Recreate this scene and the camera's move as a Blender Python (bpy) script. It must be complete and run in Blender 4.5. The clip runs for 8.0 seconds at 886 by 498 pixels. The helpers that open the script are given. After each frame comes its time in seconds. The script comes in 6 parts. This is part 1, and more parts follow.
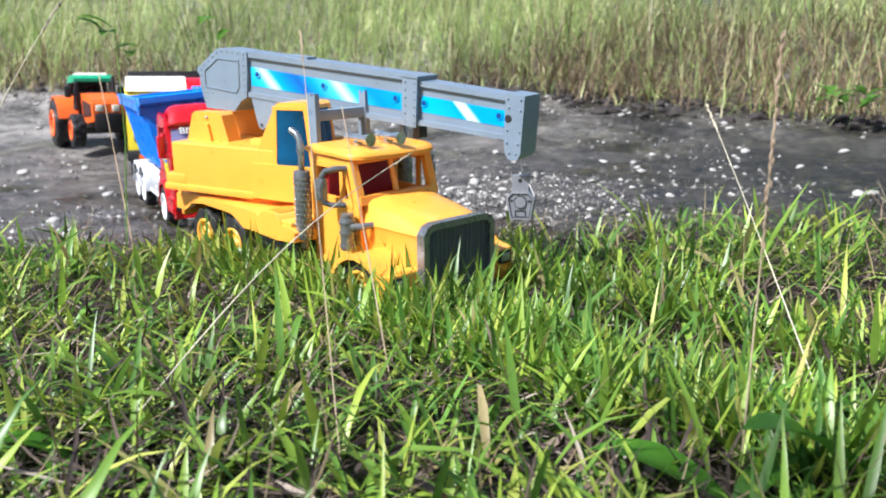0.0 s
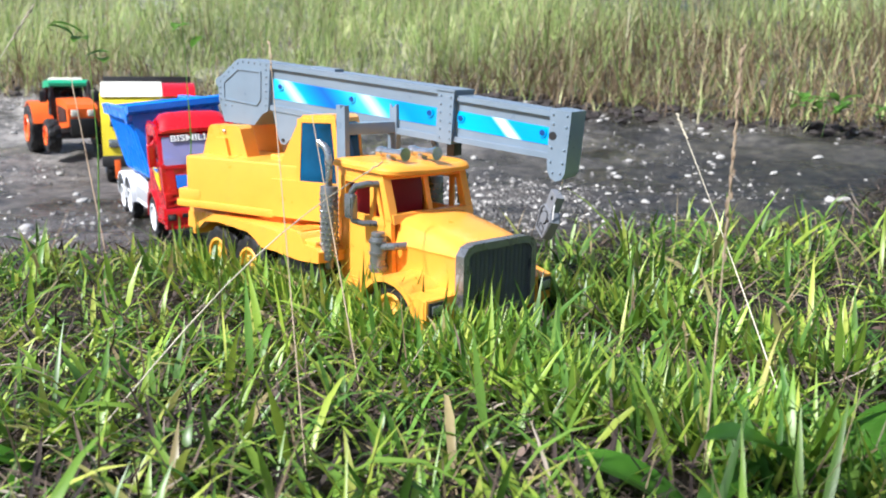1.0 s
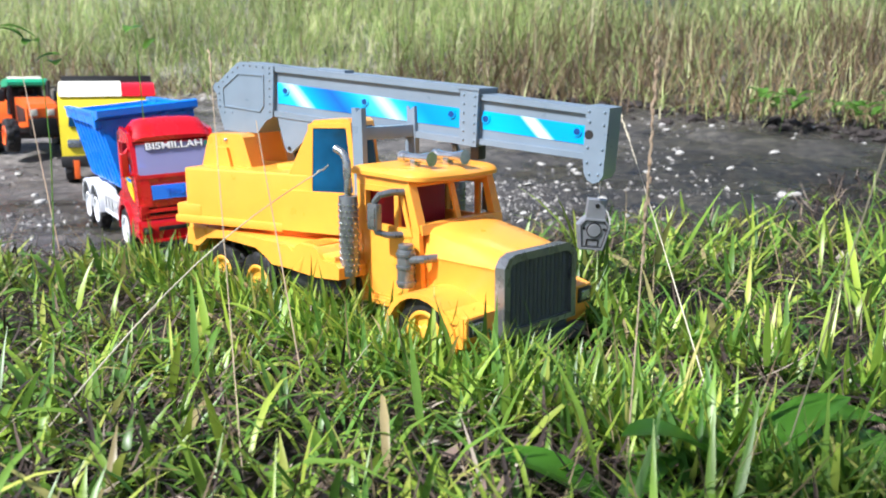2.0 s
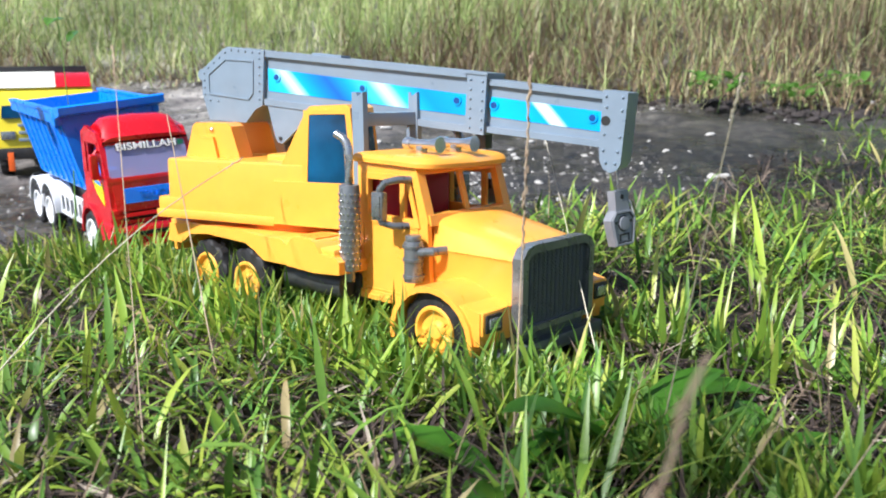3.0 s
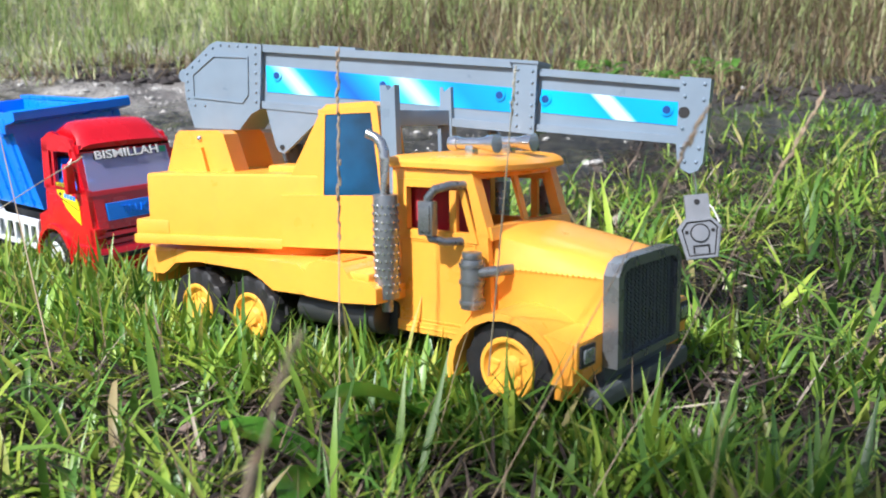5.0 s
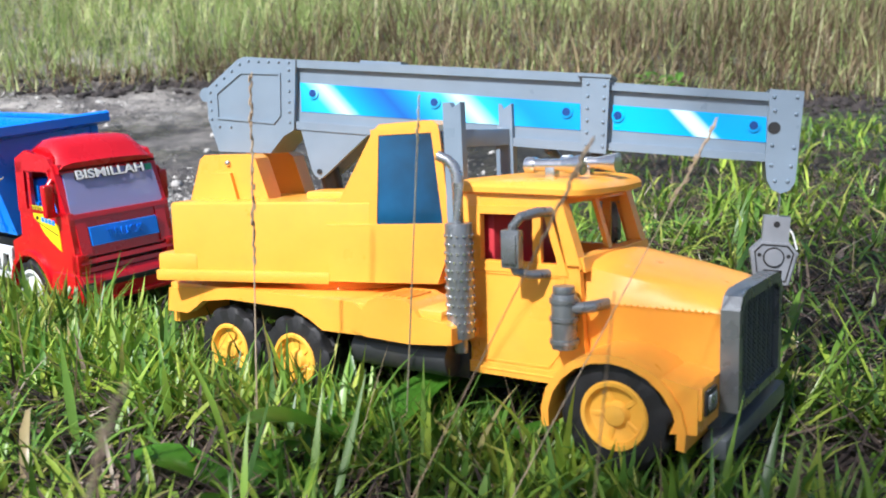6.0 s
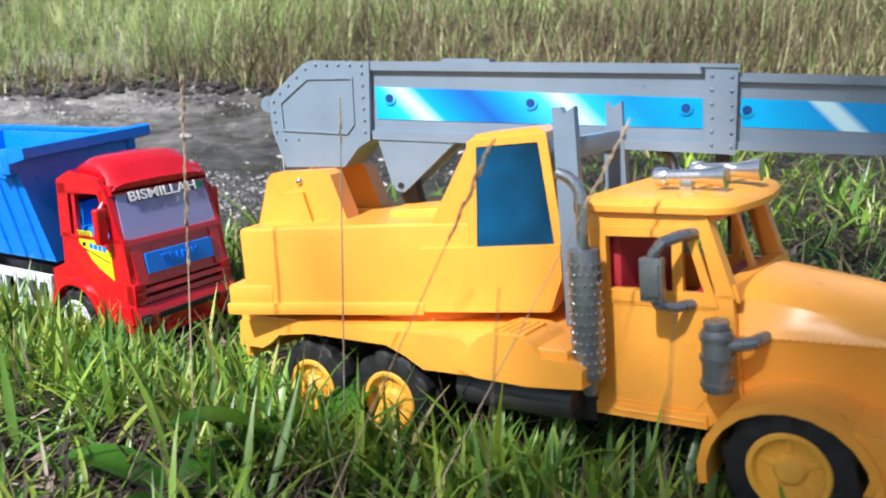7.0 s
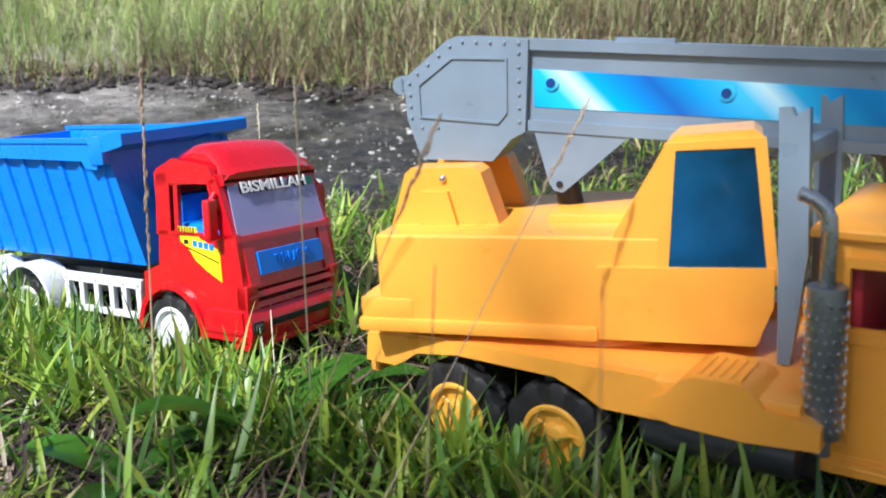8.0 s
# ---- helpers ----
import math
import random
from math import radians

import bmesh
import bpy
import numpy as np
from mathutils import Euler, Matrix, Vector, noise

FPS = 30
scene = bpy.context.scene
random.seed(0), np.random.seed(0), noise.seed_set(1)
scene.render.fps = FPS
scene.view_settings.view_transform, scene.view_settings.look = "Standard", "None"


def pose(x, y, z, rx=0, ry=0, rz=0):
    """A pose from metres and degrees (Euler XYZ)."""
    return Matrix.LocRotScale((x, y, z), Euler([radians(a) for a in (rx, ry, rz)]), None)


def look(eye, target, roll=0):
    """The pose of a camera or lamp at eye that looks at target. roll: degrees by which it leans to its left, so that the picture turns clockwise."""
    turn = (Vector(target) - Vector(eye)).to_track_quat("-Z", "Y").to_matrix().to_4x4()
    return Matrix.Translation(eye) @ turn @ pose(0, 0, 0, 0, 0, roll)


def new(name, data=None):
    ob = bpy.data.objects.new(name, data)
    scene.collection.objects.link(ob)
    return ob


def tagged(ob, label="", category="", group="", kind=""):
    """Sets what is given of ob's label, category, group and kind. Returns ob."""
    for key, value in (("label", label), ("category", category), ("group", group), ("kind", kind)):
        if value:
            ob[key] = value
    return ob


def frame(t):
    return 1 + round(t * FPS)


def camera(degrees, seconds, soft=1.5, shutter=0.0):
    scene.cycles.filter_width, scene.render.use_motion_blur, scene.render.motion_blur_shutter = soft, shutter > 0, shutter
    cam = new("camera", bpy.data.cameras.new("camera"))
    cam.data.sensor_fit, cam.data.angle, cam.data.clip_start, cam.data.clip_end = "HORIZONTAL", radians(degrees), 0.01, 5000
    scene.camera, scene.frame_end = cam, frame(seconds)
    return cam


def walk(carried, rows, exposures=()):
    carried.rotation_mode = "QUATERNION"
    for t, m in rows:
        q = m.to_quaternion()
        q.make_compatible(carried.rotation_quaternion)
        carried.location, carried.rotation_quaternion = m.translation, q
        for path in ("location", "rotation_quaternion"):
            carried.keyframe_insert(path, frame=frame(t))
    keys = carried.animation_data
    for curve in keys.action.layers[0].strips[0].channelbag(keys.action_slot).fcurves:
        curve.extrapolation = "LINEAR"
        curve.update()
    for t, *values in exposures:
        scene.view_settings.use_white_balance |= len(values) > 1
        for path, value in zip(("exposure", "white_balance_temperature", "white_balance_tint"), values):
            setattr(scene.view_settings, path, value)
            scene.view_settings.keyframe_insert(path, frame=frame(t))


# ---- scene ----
# camera and its path
cam = camera(55.2, 8.0, soft=1.9, shutter=0.0)
# a phone's small aperture, focused on the crane's way
cam.data.dof.use_dof, cam.data.dof.focus_distance, cam.data.dof.aperture_fstop = True, 0.78, 12.5
walk(cam, [
    (0, pose(0.0000, 0.0000, 0.2375, 78.642, 0.167, 0.000)),
    (0.5, pose(0.0033, 0.0003, 0.2398, 78.867, 0.186, -0.358)),
    (1, pose(0.0096, -0.0011, 0.2422, 78.915, -0.013, -1.228)),
    (1.5, pose(0.0184, -0.0063, 0.2463, 78.806, 0.052, -2.086)),
    (3, pose(0.0786, -0.0413, 0.2588, 77.443, 0.743, -5.902)),
    (3.5, pose(0.0937, -0.0525, 0.2587, 76.720, 1.151, -7.739)),
    (4, pose(0.1082, -0.0586, 0.2584, 76.362, 1.300, -9.433)),
    (4.5, pose(0.1223, -0.0630, 0.2586, 76.466, 1.342, -10.804)),
    (6, pose(0.1616, -0.0732, 0.2684, 77.385, 1.260, -15.113)),
    (6.5, pose(0.1758, -0.0822, 0.2715, 77.524, 1.097, -16.147)),
    (7, pose(0.1907, -0.0882, 0.2687, 77.357, 1.370, -16.359)),
    (7.5, pose(0.2020, -0.0901, 0.2674, 77.313, 1.423, -16.706)),
    (8, pose(0.2136, -0.0864, 0.2596, 77.084, 1.512, -16.433)),
], exposures=[(0, 0.62, 6050, 13), (3, 0.58, 6050, 13), (6, 0.45, 6050, 13), (8, 0.42, 6050, 13)])
# crane: seconds, x, y, z, roll, pitch, heading
CRANE_WAY = [
    (0, -0.2256, 1.1305, 0.0047, 2.70, 2.57, -47.25),
    (0.5, -0.1949, 1.0969, 0.0006, 1.28, 1.71, -47.46),
    (1, -0.1584, 1.0600, -0.0024, -0.02, 1.61, -48.25),
    (1.5, -0.1201, 1.0186, -0.0052, 1.10, 0.38, -47.98),
    (3, 0.0026, 0.8908, 0.0026, -1.99, -0.53, -48.48),
    (3.5, 0.0380, 0.8567, -0.0033, 2.29, -2.45, -48.79),
    (4, 0.0784, 0.8081, -0.0049, 1.70, -2.47, -49.28),
    (4.5, 0.1168, 0.7628, -0.0026, -3.37, -2.02, -50.15),
    (6, 0.2478, 0.6303, 0.0026, -4.04, -3.13, -49.41),
    (6.5, 0.2986, 0.5779, 0.0021, -2.13, -4.32, -49.43),
    (7, 0.3493, 0.5256, 0.0012, -0.62, -4.16, -51.49),
    (7.5, 0.3983, 0.4695, 0.0011, 0.92, -3.26, -51.70),
    (8, 0.4518, 0.4264, 0.0007, 1.99, -1.42, -53.14),
]
# tipper: seconds, x, y, z, roll, pitch, heading
TIPPER_WAY = [
    (0, -0.4959, 1.5813, 0.011, 2.2, 1.4, -62.5),
    (0.5, -0.482, 1.5707, 0.007, 2.2, 1.0, -62),
    (1, -0.4632, 1.5467, 0.007, 2.2, 0.6, -61.8),
    (1.5, -0.4388, 1.4945, 0.005, 2.0, 0.4, -61.5),
    (3, -0.3542, 1.3703, 0.0065, 1.8, 2.0, -57),
    (3.5, -0.3101, 1.2991, 0.0055, 2.0, 1.2, -55),
    (4, -0.2896, 1.2742, 0.006, 1.0, 0.4, -52.5),
    (4.5, -0.2401, 1.2329, -0.001, -0.05, 1.07, -51.48),
    (6, -0.1283, 1.1082, 0.0022, 0.28, -0.01, -51.07),
    (6.5, -0.0785, 1.0515, -0.0011, -0.6, -0.28, -49.78),
    (7, -0.0292, 0.9916, -0.0091, 1.0, -0.22, -49.16),
    (7.5, 0.0249, 0.9285, -0.0043, -0.7, -0.4, -48.29),
    (8, 0.0824, 0.8616, -0.0127, -2.66, -1.77, -48.14),
]


# world, sun
SUN_FROM = Vector((-0.64, -0.46, 0.90)).normalized()
world = bpy.data.worlds.new("world")
scene.world = world
world.use_nodes = True
wn = world.node_tree
sky = wn.nodes.new("ShaderNodeTexSky")
sky.sky_type, sky.sun_disc = "NISHITA", False
sky.sun_elevation = math.asin(SUN_FROM.z)
sky.sun_rotation = math.atan2(SUN_FROM.x, SUN_FROM.y)
sky.air_density, sky.dust_density = 1.0, 2.0
wn.nodes["Background"].inputs["Strength"].default_value = 0.098
wn.links.new(sky.outputs["Color"], wn.nodes["Background"].inputs["Color"])
sun = new("sun", bpy.data.lights.new("sun", "SUN"))
sun.data.energy, sun.data.angle, sun.data.color = 5.6, radians(2), (1.0, 0.97, 0.92)
sun.matrix_basis = look(SUN_FROM * 20, (0, 0, 0))


# ---- materials ----
def shader(name):
    m = bpy.data.materials.new(name)
    m.use_nodes = True
    return m, m.node_tree.nodes, m.node_tree.links, m.node_tree.nodes["Principled BSDF"]


def mat(name, col, rough=0.45, metal=0.0, var=0.12, scale=60.0, bump=0.15, coat=0.0, sss=0.0, dirt=0.0):
    """A surface with fine grain and larger stains on its base colour."""
    m, n, l, p = shader(name)
    tc = n.new("ShaderNodeTexCoord")
    a, b = n.new("ShaderNodeTexNoise"), n.new("ShaderNodeTexNoise")
    a.inputs["Scale"].default_value, b.inputs["Scale"].default_value = scale, scale * 9
    a.inputs["Detail"].default_value = 5
    for t in (a, b):
        l.new(tc.outputs["Object"], t.inputs["Vector"])
    ramp = n.new("ShaderNodeValToRGB")
    ramp.color_ramp.elements[0].position, ramp.color_ramp.elements[1].position = 0.3, 0.72
    lo = [c * (1 - var) for c in col]
    hi = [min(1, c * (1 + var * 0.6)) for c in col]
    ramp.color_ramp.elements[0].color, ramp.color_ramp.elements[1].color = (*lo, 1), (*hi, 1)
    l.new(a.outputs["Fac"], ramp.inputs["Fac"])
    out = ramp.outputs["Color"]
    if dirt:
        d = n.new("ShaderNodeTexNoise")
        d.inputs["Scale"].default_value, d.inputs["Detail"].default_value = 22.0, 8
        l.new(tc.outputs["Object"], d.inputs["Vector"])
        r2 = n.new("ShaderNodeValToRGB")
        r2.color_ramp.elements[0].position, r2.color_ramp.elements[1].position = 0.55, 0.75
        r2.color_ramp.elements[1].color = (dirt, dirt, dirt, 1)
        l.new(d.outputs["Fac"], r2.inputs["Fac"])
        mx = n.new("ShaderNodeMixRGB")
        mx.inputs["Color2"].default_value = (0.16, 0.12, 0.08, 1)
        l.new(r2.outputs["Color"], mx.inputs["Fac"])
        l.new(out, mx.inputs["Color1"])
        out = mx.outputs["Color"]
    l.new(out, p.inputs["Base Color"])
    rr = n.new("ShaderNodeMapRange")
    rr.inputs["To Min"].default_value, rr.inputs["To Max"].default_value = max(0.05, rough - 0.1), min(1, rough + 0.12)
    l.new(a.outputs["Fac"], rr.inputs["Value"])
    l.new(rr.outputs["Result"], p.inputs["Roughness"])
    p.inputs["Metallic"].default_value = metal
    p.inputs["Coat Weight"].default_value = coat
    p.inputs["Subsurface Weight"].default_value = sss
    p.inputs["Subsurface Radius"].default_value = (0.004, 0.002, 0.001)
    if bump:
        bp = n.new("ShaderNodeBump")
        bp.inputs["Strength"].default_value, bp.inputs["Distance"].default_value = bump, 0.0006
        l.new(b.outputs["Fac"], bp.inputs["Height"])
        l.new(bp.outputs["Normal"], p.inputs["Normal"])
    return m


def band_sticker(name, x0, x1, skew, stops):
    """A printed foil with slanting bands of light and dark blue along x."""
    m, n, l, p = shader(name)
    tc, sep = n.new("ShaderNodeTexCoord"), n.new("ShaderNodeSeparateXYZ")
    l.new(tc.outputs["Object"], sep.inputs["Vector"])
    k = n.new("ShaderNodeMath")
    k.operation, k.inputs[1].default_value = "MULTIPLY", skew
    l.new(sep.outputs["Z"], k.inputs[0])
    add = n.new("ShaderNodeMath")
    l.new(sep.outputs["X"], add.inputs[0])
    l.new(k.outputs[0], add.inputs[1])
    mr = n.new("ShaderNodeMapRange")
    mr.inputs["From Min"].default_value, mr.inputs["From Max"].default_value = x0 + skew * 0.225, x1 + skew * 0.225
    l.new(add.outputs[0], mr.inputs["Value"])
    ramp = n.new("ShaderNodeValToRGB")
    while len(ramp.color_ramp.elements) < len(stops):
        ramp.color_ramp.elements.new(0.5)
    for e, (pos, c) in zip(ramp.color_ramp.elements, stops):
        e.position, e.color = pos, (*c, 1)
    l.new(mr.outputs["Result"], ramp.inputs["Fac"])
    l.new(ramp.outputs["Color"], p.inputs["Base Color"])
    p.inputs["Roughness"].default_value = 0.3
    return m


def foliage(name, cols, rough=0.5, trans=0.35, spread=1.0):
    """Leaf blades: the colour differs from blade to blade, and light comes through."""
    m, n, l, p = shader(name)
    geo, tc = n.new("ShaderNodeNewGeometry"), n.new("ShaderNodeTexCoord")
    ramp = n.new("ShaderNodeValToRGB")
    while len(ramp.color_ramp.elements) < len(cols):
        ramp.color_ramp.elements.new(0.5)
    for e, (pos, c) in zip(ramp.color_ramp.elements, cols):
        e.position, e.color = pos, (*c, 1)
    l.new(geo.outputs["Random Per Island"], ramp.inputs["Fac"])
    noi = n.new("ShaderNodeTexNoise")
    noi.inputs["Scale"].default_value, noi.inputs["Detail"].default_value = 9.0 * spread, 6
    l.new(tc.outputs["Object"], noi.inputs["Vector"])
    hsv = n.new("ShaderNodeHueSaturation")
    mr = n.new("ShaderNodeMapRange")
    mr.inputs["From Min"].default_value, mr.inputs["From Max"].default_value = 0.3, 0.7
    mr.inputs["To Min"].default_value, mr.inputs["To Max"].default_value = 0.65, 1.35
    l.new(noi.outputs["Fac"], mr.inputs["Value"])
    l.new(mr.outputs["Result"], hsv.inputs["Value"])
    l.new(ramp.outputs["Color"], hsv.inputs["Color"])
    l.new(hsv.outputs["Color"], p.inputs["Base Color"])
    p.inputs["Roughness"].default_value = rough
    tr = n.new("ShaderNodeBsdfTranslucent")
    l.new(hsv.outputs["Color"], tr.inputs["Color"])
    mix = n.new("ShaderNodeMixShader")
    mix.inputs["Fac"].default_value = trans
    l.new(p.outputs["BSDF"], mix.inputs[1])
    l.new(tr.outputs["BSDF"], mix.inputs[2])
    l.new(mix.outputs["Shader"], n["Material Output"].inputs["Surface"])
    return m


def ground_material():
    m, n, l, p = shader("ground")
    tc = n.new("ShaderNodeTexCoord")
    def noise_tex(scale, detail=8, rough=0.6):
        t = n.new("ShaderNodeTexNoise")
        t.inputs["Scale"].default_value, t.inputs["Detail"].default_value, t.inputs["Roughness"].default_value = scale, detail, rough
        l.new(tc.outputs["Object"], t.inputs["Vector"])
        return t
    big, fine = noise_tex(2.2), noise_tex(30.0, 12, 0.72)
    ramp = n.new("ShaderNodeValToRGB")
    for e, (pos, c) in zip(ramp.color_ramp.elements, ((0.34, (0.009, 0.0088, 0.007)), (0.68, (0.040, 0.038, 0.028)))):
        e.position, e.color = pos, (*c, 1)
    l.new(big.outputs["Fac"], ramp.inputs["Fac"])
    grit = n.new("ShaderNodeValToRGB")
    for e, (pos, c) in zip(grit.color_ramp.elements, ((0.35, (0.45, 0.45, 0.45)), (0.68, (1.7, 1.65, 1.55)))):
        e.position, e.color = pos, (*c, 1)
    l.new(fine.outputs["Fac"], grit.inputs["Fac"])
    mul = n.new("ShaderNodeMixRGB")
    mul.blend_type, mul.inputs["Fac"].default_value = "MULTIPLY", 1.0
    l.new(ramp.outputs["Color"], mul.inputs["Color1"])
    l.new(grit.outputs["Color"], mul.inputs["Color2"])
    # brown humus where the meadow grows, blackened for the shade between tufts
    sep = n.new("ShaderNodeSeparateXYZ")
    l.new(tc.outputs["Object"], sep.inputs["Vector"])
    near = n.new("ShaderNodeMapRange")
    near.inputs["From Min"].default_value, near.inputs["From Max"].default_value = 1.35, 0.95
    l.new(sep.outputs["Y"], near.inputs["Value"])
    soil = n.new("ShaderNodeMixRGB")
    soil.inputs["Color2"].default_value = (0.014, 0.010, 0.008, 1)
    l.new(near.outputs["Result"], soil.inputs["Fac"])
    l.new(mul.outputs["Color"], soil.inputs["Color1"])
    # pale silt in patches towards the bank; its whiteness stands in for wet glints
    silt_y, patches = n.new("ShaderNodeMapRange"), noise_tex(5.5, 9, 0.7)
    silt_y.inputs["From Min"].default_value, silt_y.inputs["From Max"].default_value = 1.9, 2.9
    l.new(sep.outputs["Y"], silt_y.inputs["Value"])
    lumps = n.new("ShaderNodeMapRange")
    lumps.inputs["From Min"].default_value, lumps.inputs["From Max"].default_value = 0.42, 0.62
    l.new(patches.outputs["Fac"], lumps.inputs["Value"])
    both = n.new("ShaderNodeMath")
    both.operation = "MULTIPLY"
    l.new(silt_y.outputs["Result"], both.inputs[0])
    l.new(lumps.outputs["Result"], both.inputs[1])
    silt = n.new("ShaderNodeMixRGB")
    silt.inputs["Color2"].default_value = (0.34, 0.325, 0.30, 1)
    # greyer, half-dried mud away from the wet channel, lightened for sun and glints
    dry_x, dry_n = n.new("ShaderNodeMapRange"), noise_tex(3.2, 10, 0.65)
    dry_x.inputs["From Min"].default_value, dry_x.inputs["From Max"].default_value = 0.75, -0.35
    l.new(sep.outputs["X"], dry_x.inputs["Value"])
    # less of the pale silt over the wet channel
    left = n.new("ShaderNodeMath")
    left.operation, left.inputs[1].default_value, left.inputs[2].default_value = "MULTIPLY_ADD", 0.7, 0.3
    l.new(dry_x.outputs["Result"], left.inputs[0])
    silted = n.new("ShaderNodeMath")
    silted.operation = "MULTIPLY"
    l.new(both.outputs[0], silted.inputs[0])
    l.new(left.outputs[0], silted.inputs[1])
    l.new(silted.outputs[0], silt.inputs["Fac"])
    spots = n.new("ShaderNodeMapRange")
    spots.inputs["From Min"].default_value, spots.inputs["From Max"].default_value = 0.36, 0.60
    l.new(dry_n.outputs["Fac"], spots.inputs["Value"])
    dried = n.new("ShaderNodeMath")
    dried.operation = "MULTIPLY"
    l.new(dry_x.outputs["Result"], dried.inputs[0])
    l.new(spots.outputs["Result"], dried.inputs[1])
    away = n.new("ShaderNodeMath")
    away.operation = "SUBTRACT"
    l.new(dried.outputs[0], away.inputs[0])
    l.new(near.outputs["Result"], away.inputs[1])
    away.use_clamp = True
    grey = n.new("ShaderNodeMixRGB")
    grey.inputs["Color2"].default_value = (0.14, 0.13, 0.127, 1)
    l.new(away.outputs[0], grey.inputs["Fac"])
    l.new(soil.outputs["Color"], grey.inputs["Color1"])
    speck = n.new("ShaderNodeMixRGB")
    speck.blend_type, speck.inputs["Fac"].default_value = "MULTIPLY", 0.3
    l.new(grey.outputs["Color"], speck.inputs["Color1"])
    l.new(grit.outputs["Color"], speck.inputs["Color2"])
    l.new(speck.outputs["Color"], silt.inputs["Color1"])
    rough_grit = n.new("ShaderNodeMixRGB")
    rough_grit.blend_type, rough_grit.inputs["Fac"].default_value = "MULTIPLY", 0.75
    l.new(silt.outputs["Color"], rough_grit.inputs["Color1"])
    l.new(grit.outputs["Color"], rough_grit.inputs["Color2"])
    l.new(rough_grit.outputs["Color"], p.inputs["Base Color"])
    mr = n.new("ShaderNodeMapRange")
    mr.inputs["From Min"].default_value, mr.inputs["From Max"].default_value = 0.38, 0.62
    mr.inputs["To Min"].default_value, mr.inputs["To Max"].default_value = 0.07, 0.62
    l.new(dry_n.outputs["Fac"], mr.inputs["Value"])
    l.new(mr.outputs["Result"], p.inputs["Roughness"])
    p.inputs["Specular IOR Level"].default_value = 0.36
    # ripples that run across the mud
    mp, rip = n.new("ShaderNodeMapping"), n.new("ShaderNodeTexNoise")
    mp.inputs["Scale"].default_value = (3.0, 11.0, 1.0)
    rip.inputs["Scale"].default_value, rip.inputs["Detail"].default_value = 1.6, 6
    l.new(tc.outputs["Object"], mp.inputs["Vector"])
    l.new(mp.outputs["Vector"], rip.inputs["Vector"])
    b0 = n.new("ShaderNodeBump")
    b0.inputs["Strength"].default_value, b0.inputs["Distance"].default_value = 0.9, 0.018
    l.new(rip.outputs["Fac"], b0.inputs["Height"])
    bp = n.new("ShaderNodeBump")
    bp.inputs["Strength"].default_value, bp.inputs["Distance"].default_value = 1.0, 0.012
    l.new(b0.outputs["Normal"], bp.inputs["Normal"])
    l.new(fine.outputs["Fac"], bp.inputs["Height"])
    l.new(bp.outputs["Normal"], p.inputs["Normal"])
    return m


def glass(name, col, alpha, rough=0.06):
    m, n, l, p = shader(name)
    p.inputs["Base Color"].default_value = (*col, 1)
    p.inputs["Roughness"].default_value = rough
    p.inputs["Alpha"].default_value = alpha
    p.inputs["Coat Weight"].default_value = 0.5
    return m


YELLOW = mat("yellow_plastic", (0.88, 0.382, 0.048), 0.3, var=0.05, scale=30, bump=0.05, sss=0.12, dirt=0.16)
GREY = mat("grey_plastic", (0.185, 0.243, 0.305), 0.3, var=0.08, scale=40, bump=0.1, dirt=0.12)
CHROME = mat("silver_plastic", (0.36, 0.38, 0.40), 0.27, metal=0.75, var=0.12, scale=80, bump=0.1)
BRIGHT = mat("chrome_plastic", (0.62, 0.62, 0.62), 0.2, metal=0.9, var=0.15, scale=80, bump=0.1)
GUNMETAL = mat("dark_silver_plastic", (0.20, 0.215, 0.225), 0.28, metal=0.6, var=0.15, scale=80, bump=0.1, dirt=0.15)
HOOK_SILVER = mat("pale_grey_plastic", (0.23, 0.245, 0.27), 0.36, metal=0.15, var=0.12, scale=80, bump=0.1)
GRILLE = mat("grille_grey", (0.085, 0.095, 0.1), 0.4, var=0.15, scale=90)
BLACK = mat("black_plastic", (0.014, 0.014, 0.015), 0.5, var=0.2, scale=60, dirt=0.3)
TYRE = mat("tyre_rubber", (0.010, 0.010, 0.011), 0.6, var=0.25, scale=70, bump=0.5, dirt=0.14)
RIM_YELLOW = mat("yellow_rim", (0.88, 0.44, 0.05), 0.42, var=0.08, scale=60, dirt=0.3)
RED = mat("red_plastic", (0.58, 0.006, 0.013), 0.25, var=0.06, scale=30, bump=0.05, coat=0.5)
DARK_RED = mat("red_interior", (0.42, 0.02, 0.03), 0.5)
BLUE = mat("blue_plastic", (0.010, 0.225, 0.92), 0.28, var=0.08, scale=30, bump=0.06, sss=0.05)
WHITE = mat("white_plastic", (0.72, 0.74, 0.76), 0.4, var=0.06, dirt=0.12)
LEMON = mat("lemon_plastic", (0.85, 0.68, 0.03), 0.38, var=0.06)
ORANGE = mat("orange_plastic", (0.86, 0.14, 0.018), 0.36, var=0.06)
GREEN = mat("green_plastic", (0.02, 0.36, 0.18), 0.36, var=0.06)
PALE = mat("pale_plastic", (0.78, 0.76, 0.62), 0.34, var=0.04)
STRING = mat("white_string", (0.7, 0.7, 0.68), 0.8)
STEEL = mat("steel_screw", (0.6, 0.6, 0.6), 0.25, metal=1.0)
INK = mat("black_print", (0.01, 0.01, 0.012), 0.4, var=0.0, bump=0)
LETTER = mat("white_print", (0.9, 0.9, 0.9), 0.4, var=0.0, bump=0)
STICKER_YELLOW = mat("yellow_print", (0.9, 0.72, 0.01), 0.32, var=0.03)
STICKER_GREEN = mat("green_print", (0.05, 0.4, 0.25), 0.35, var=0.03)
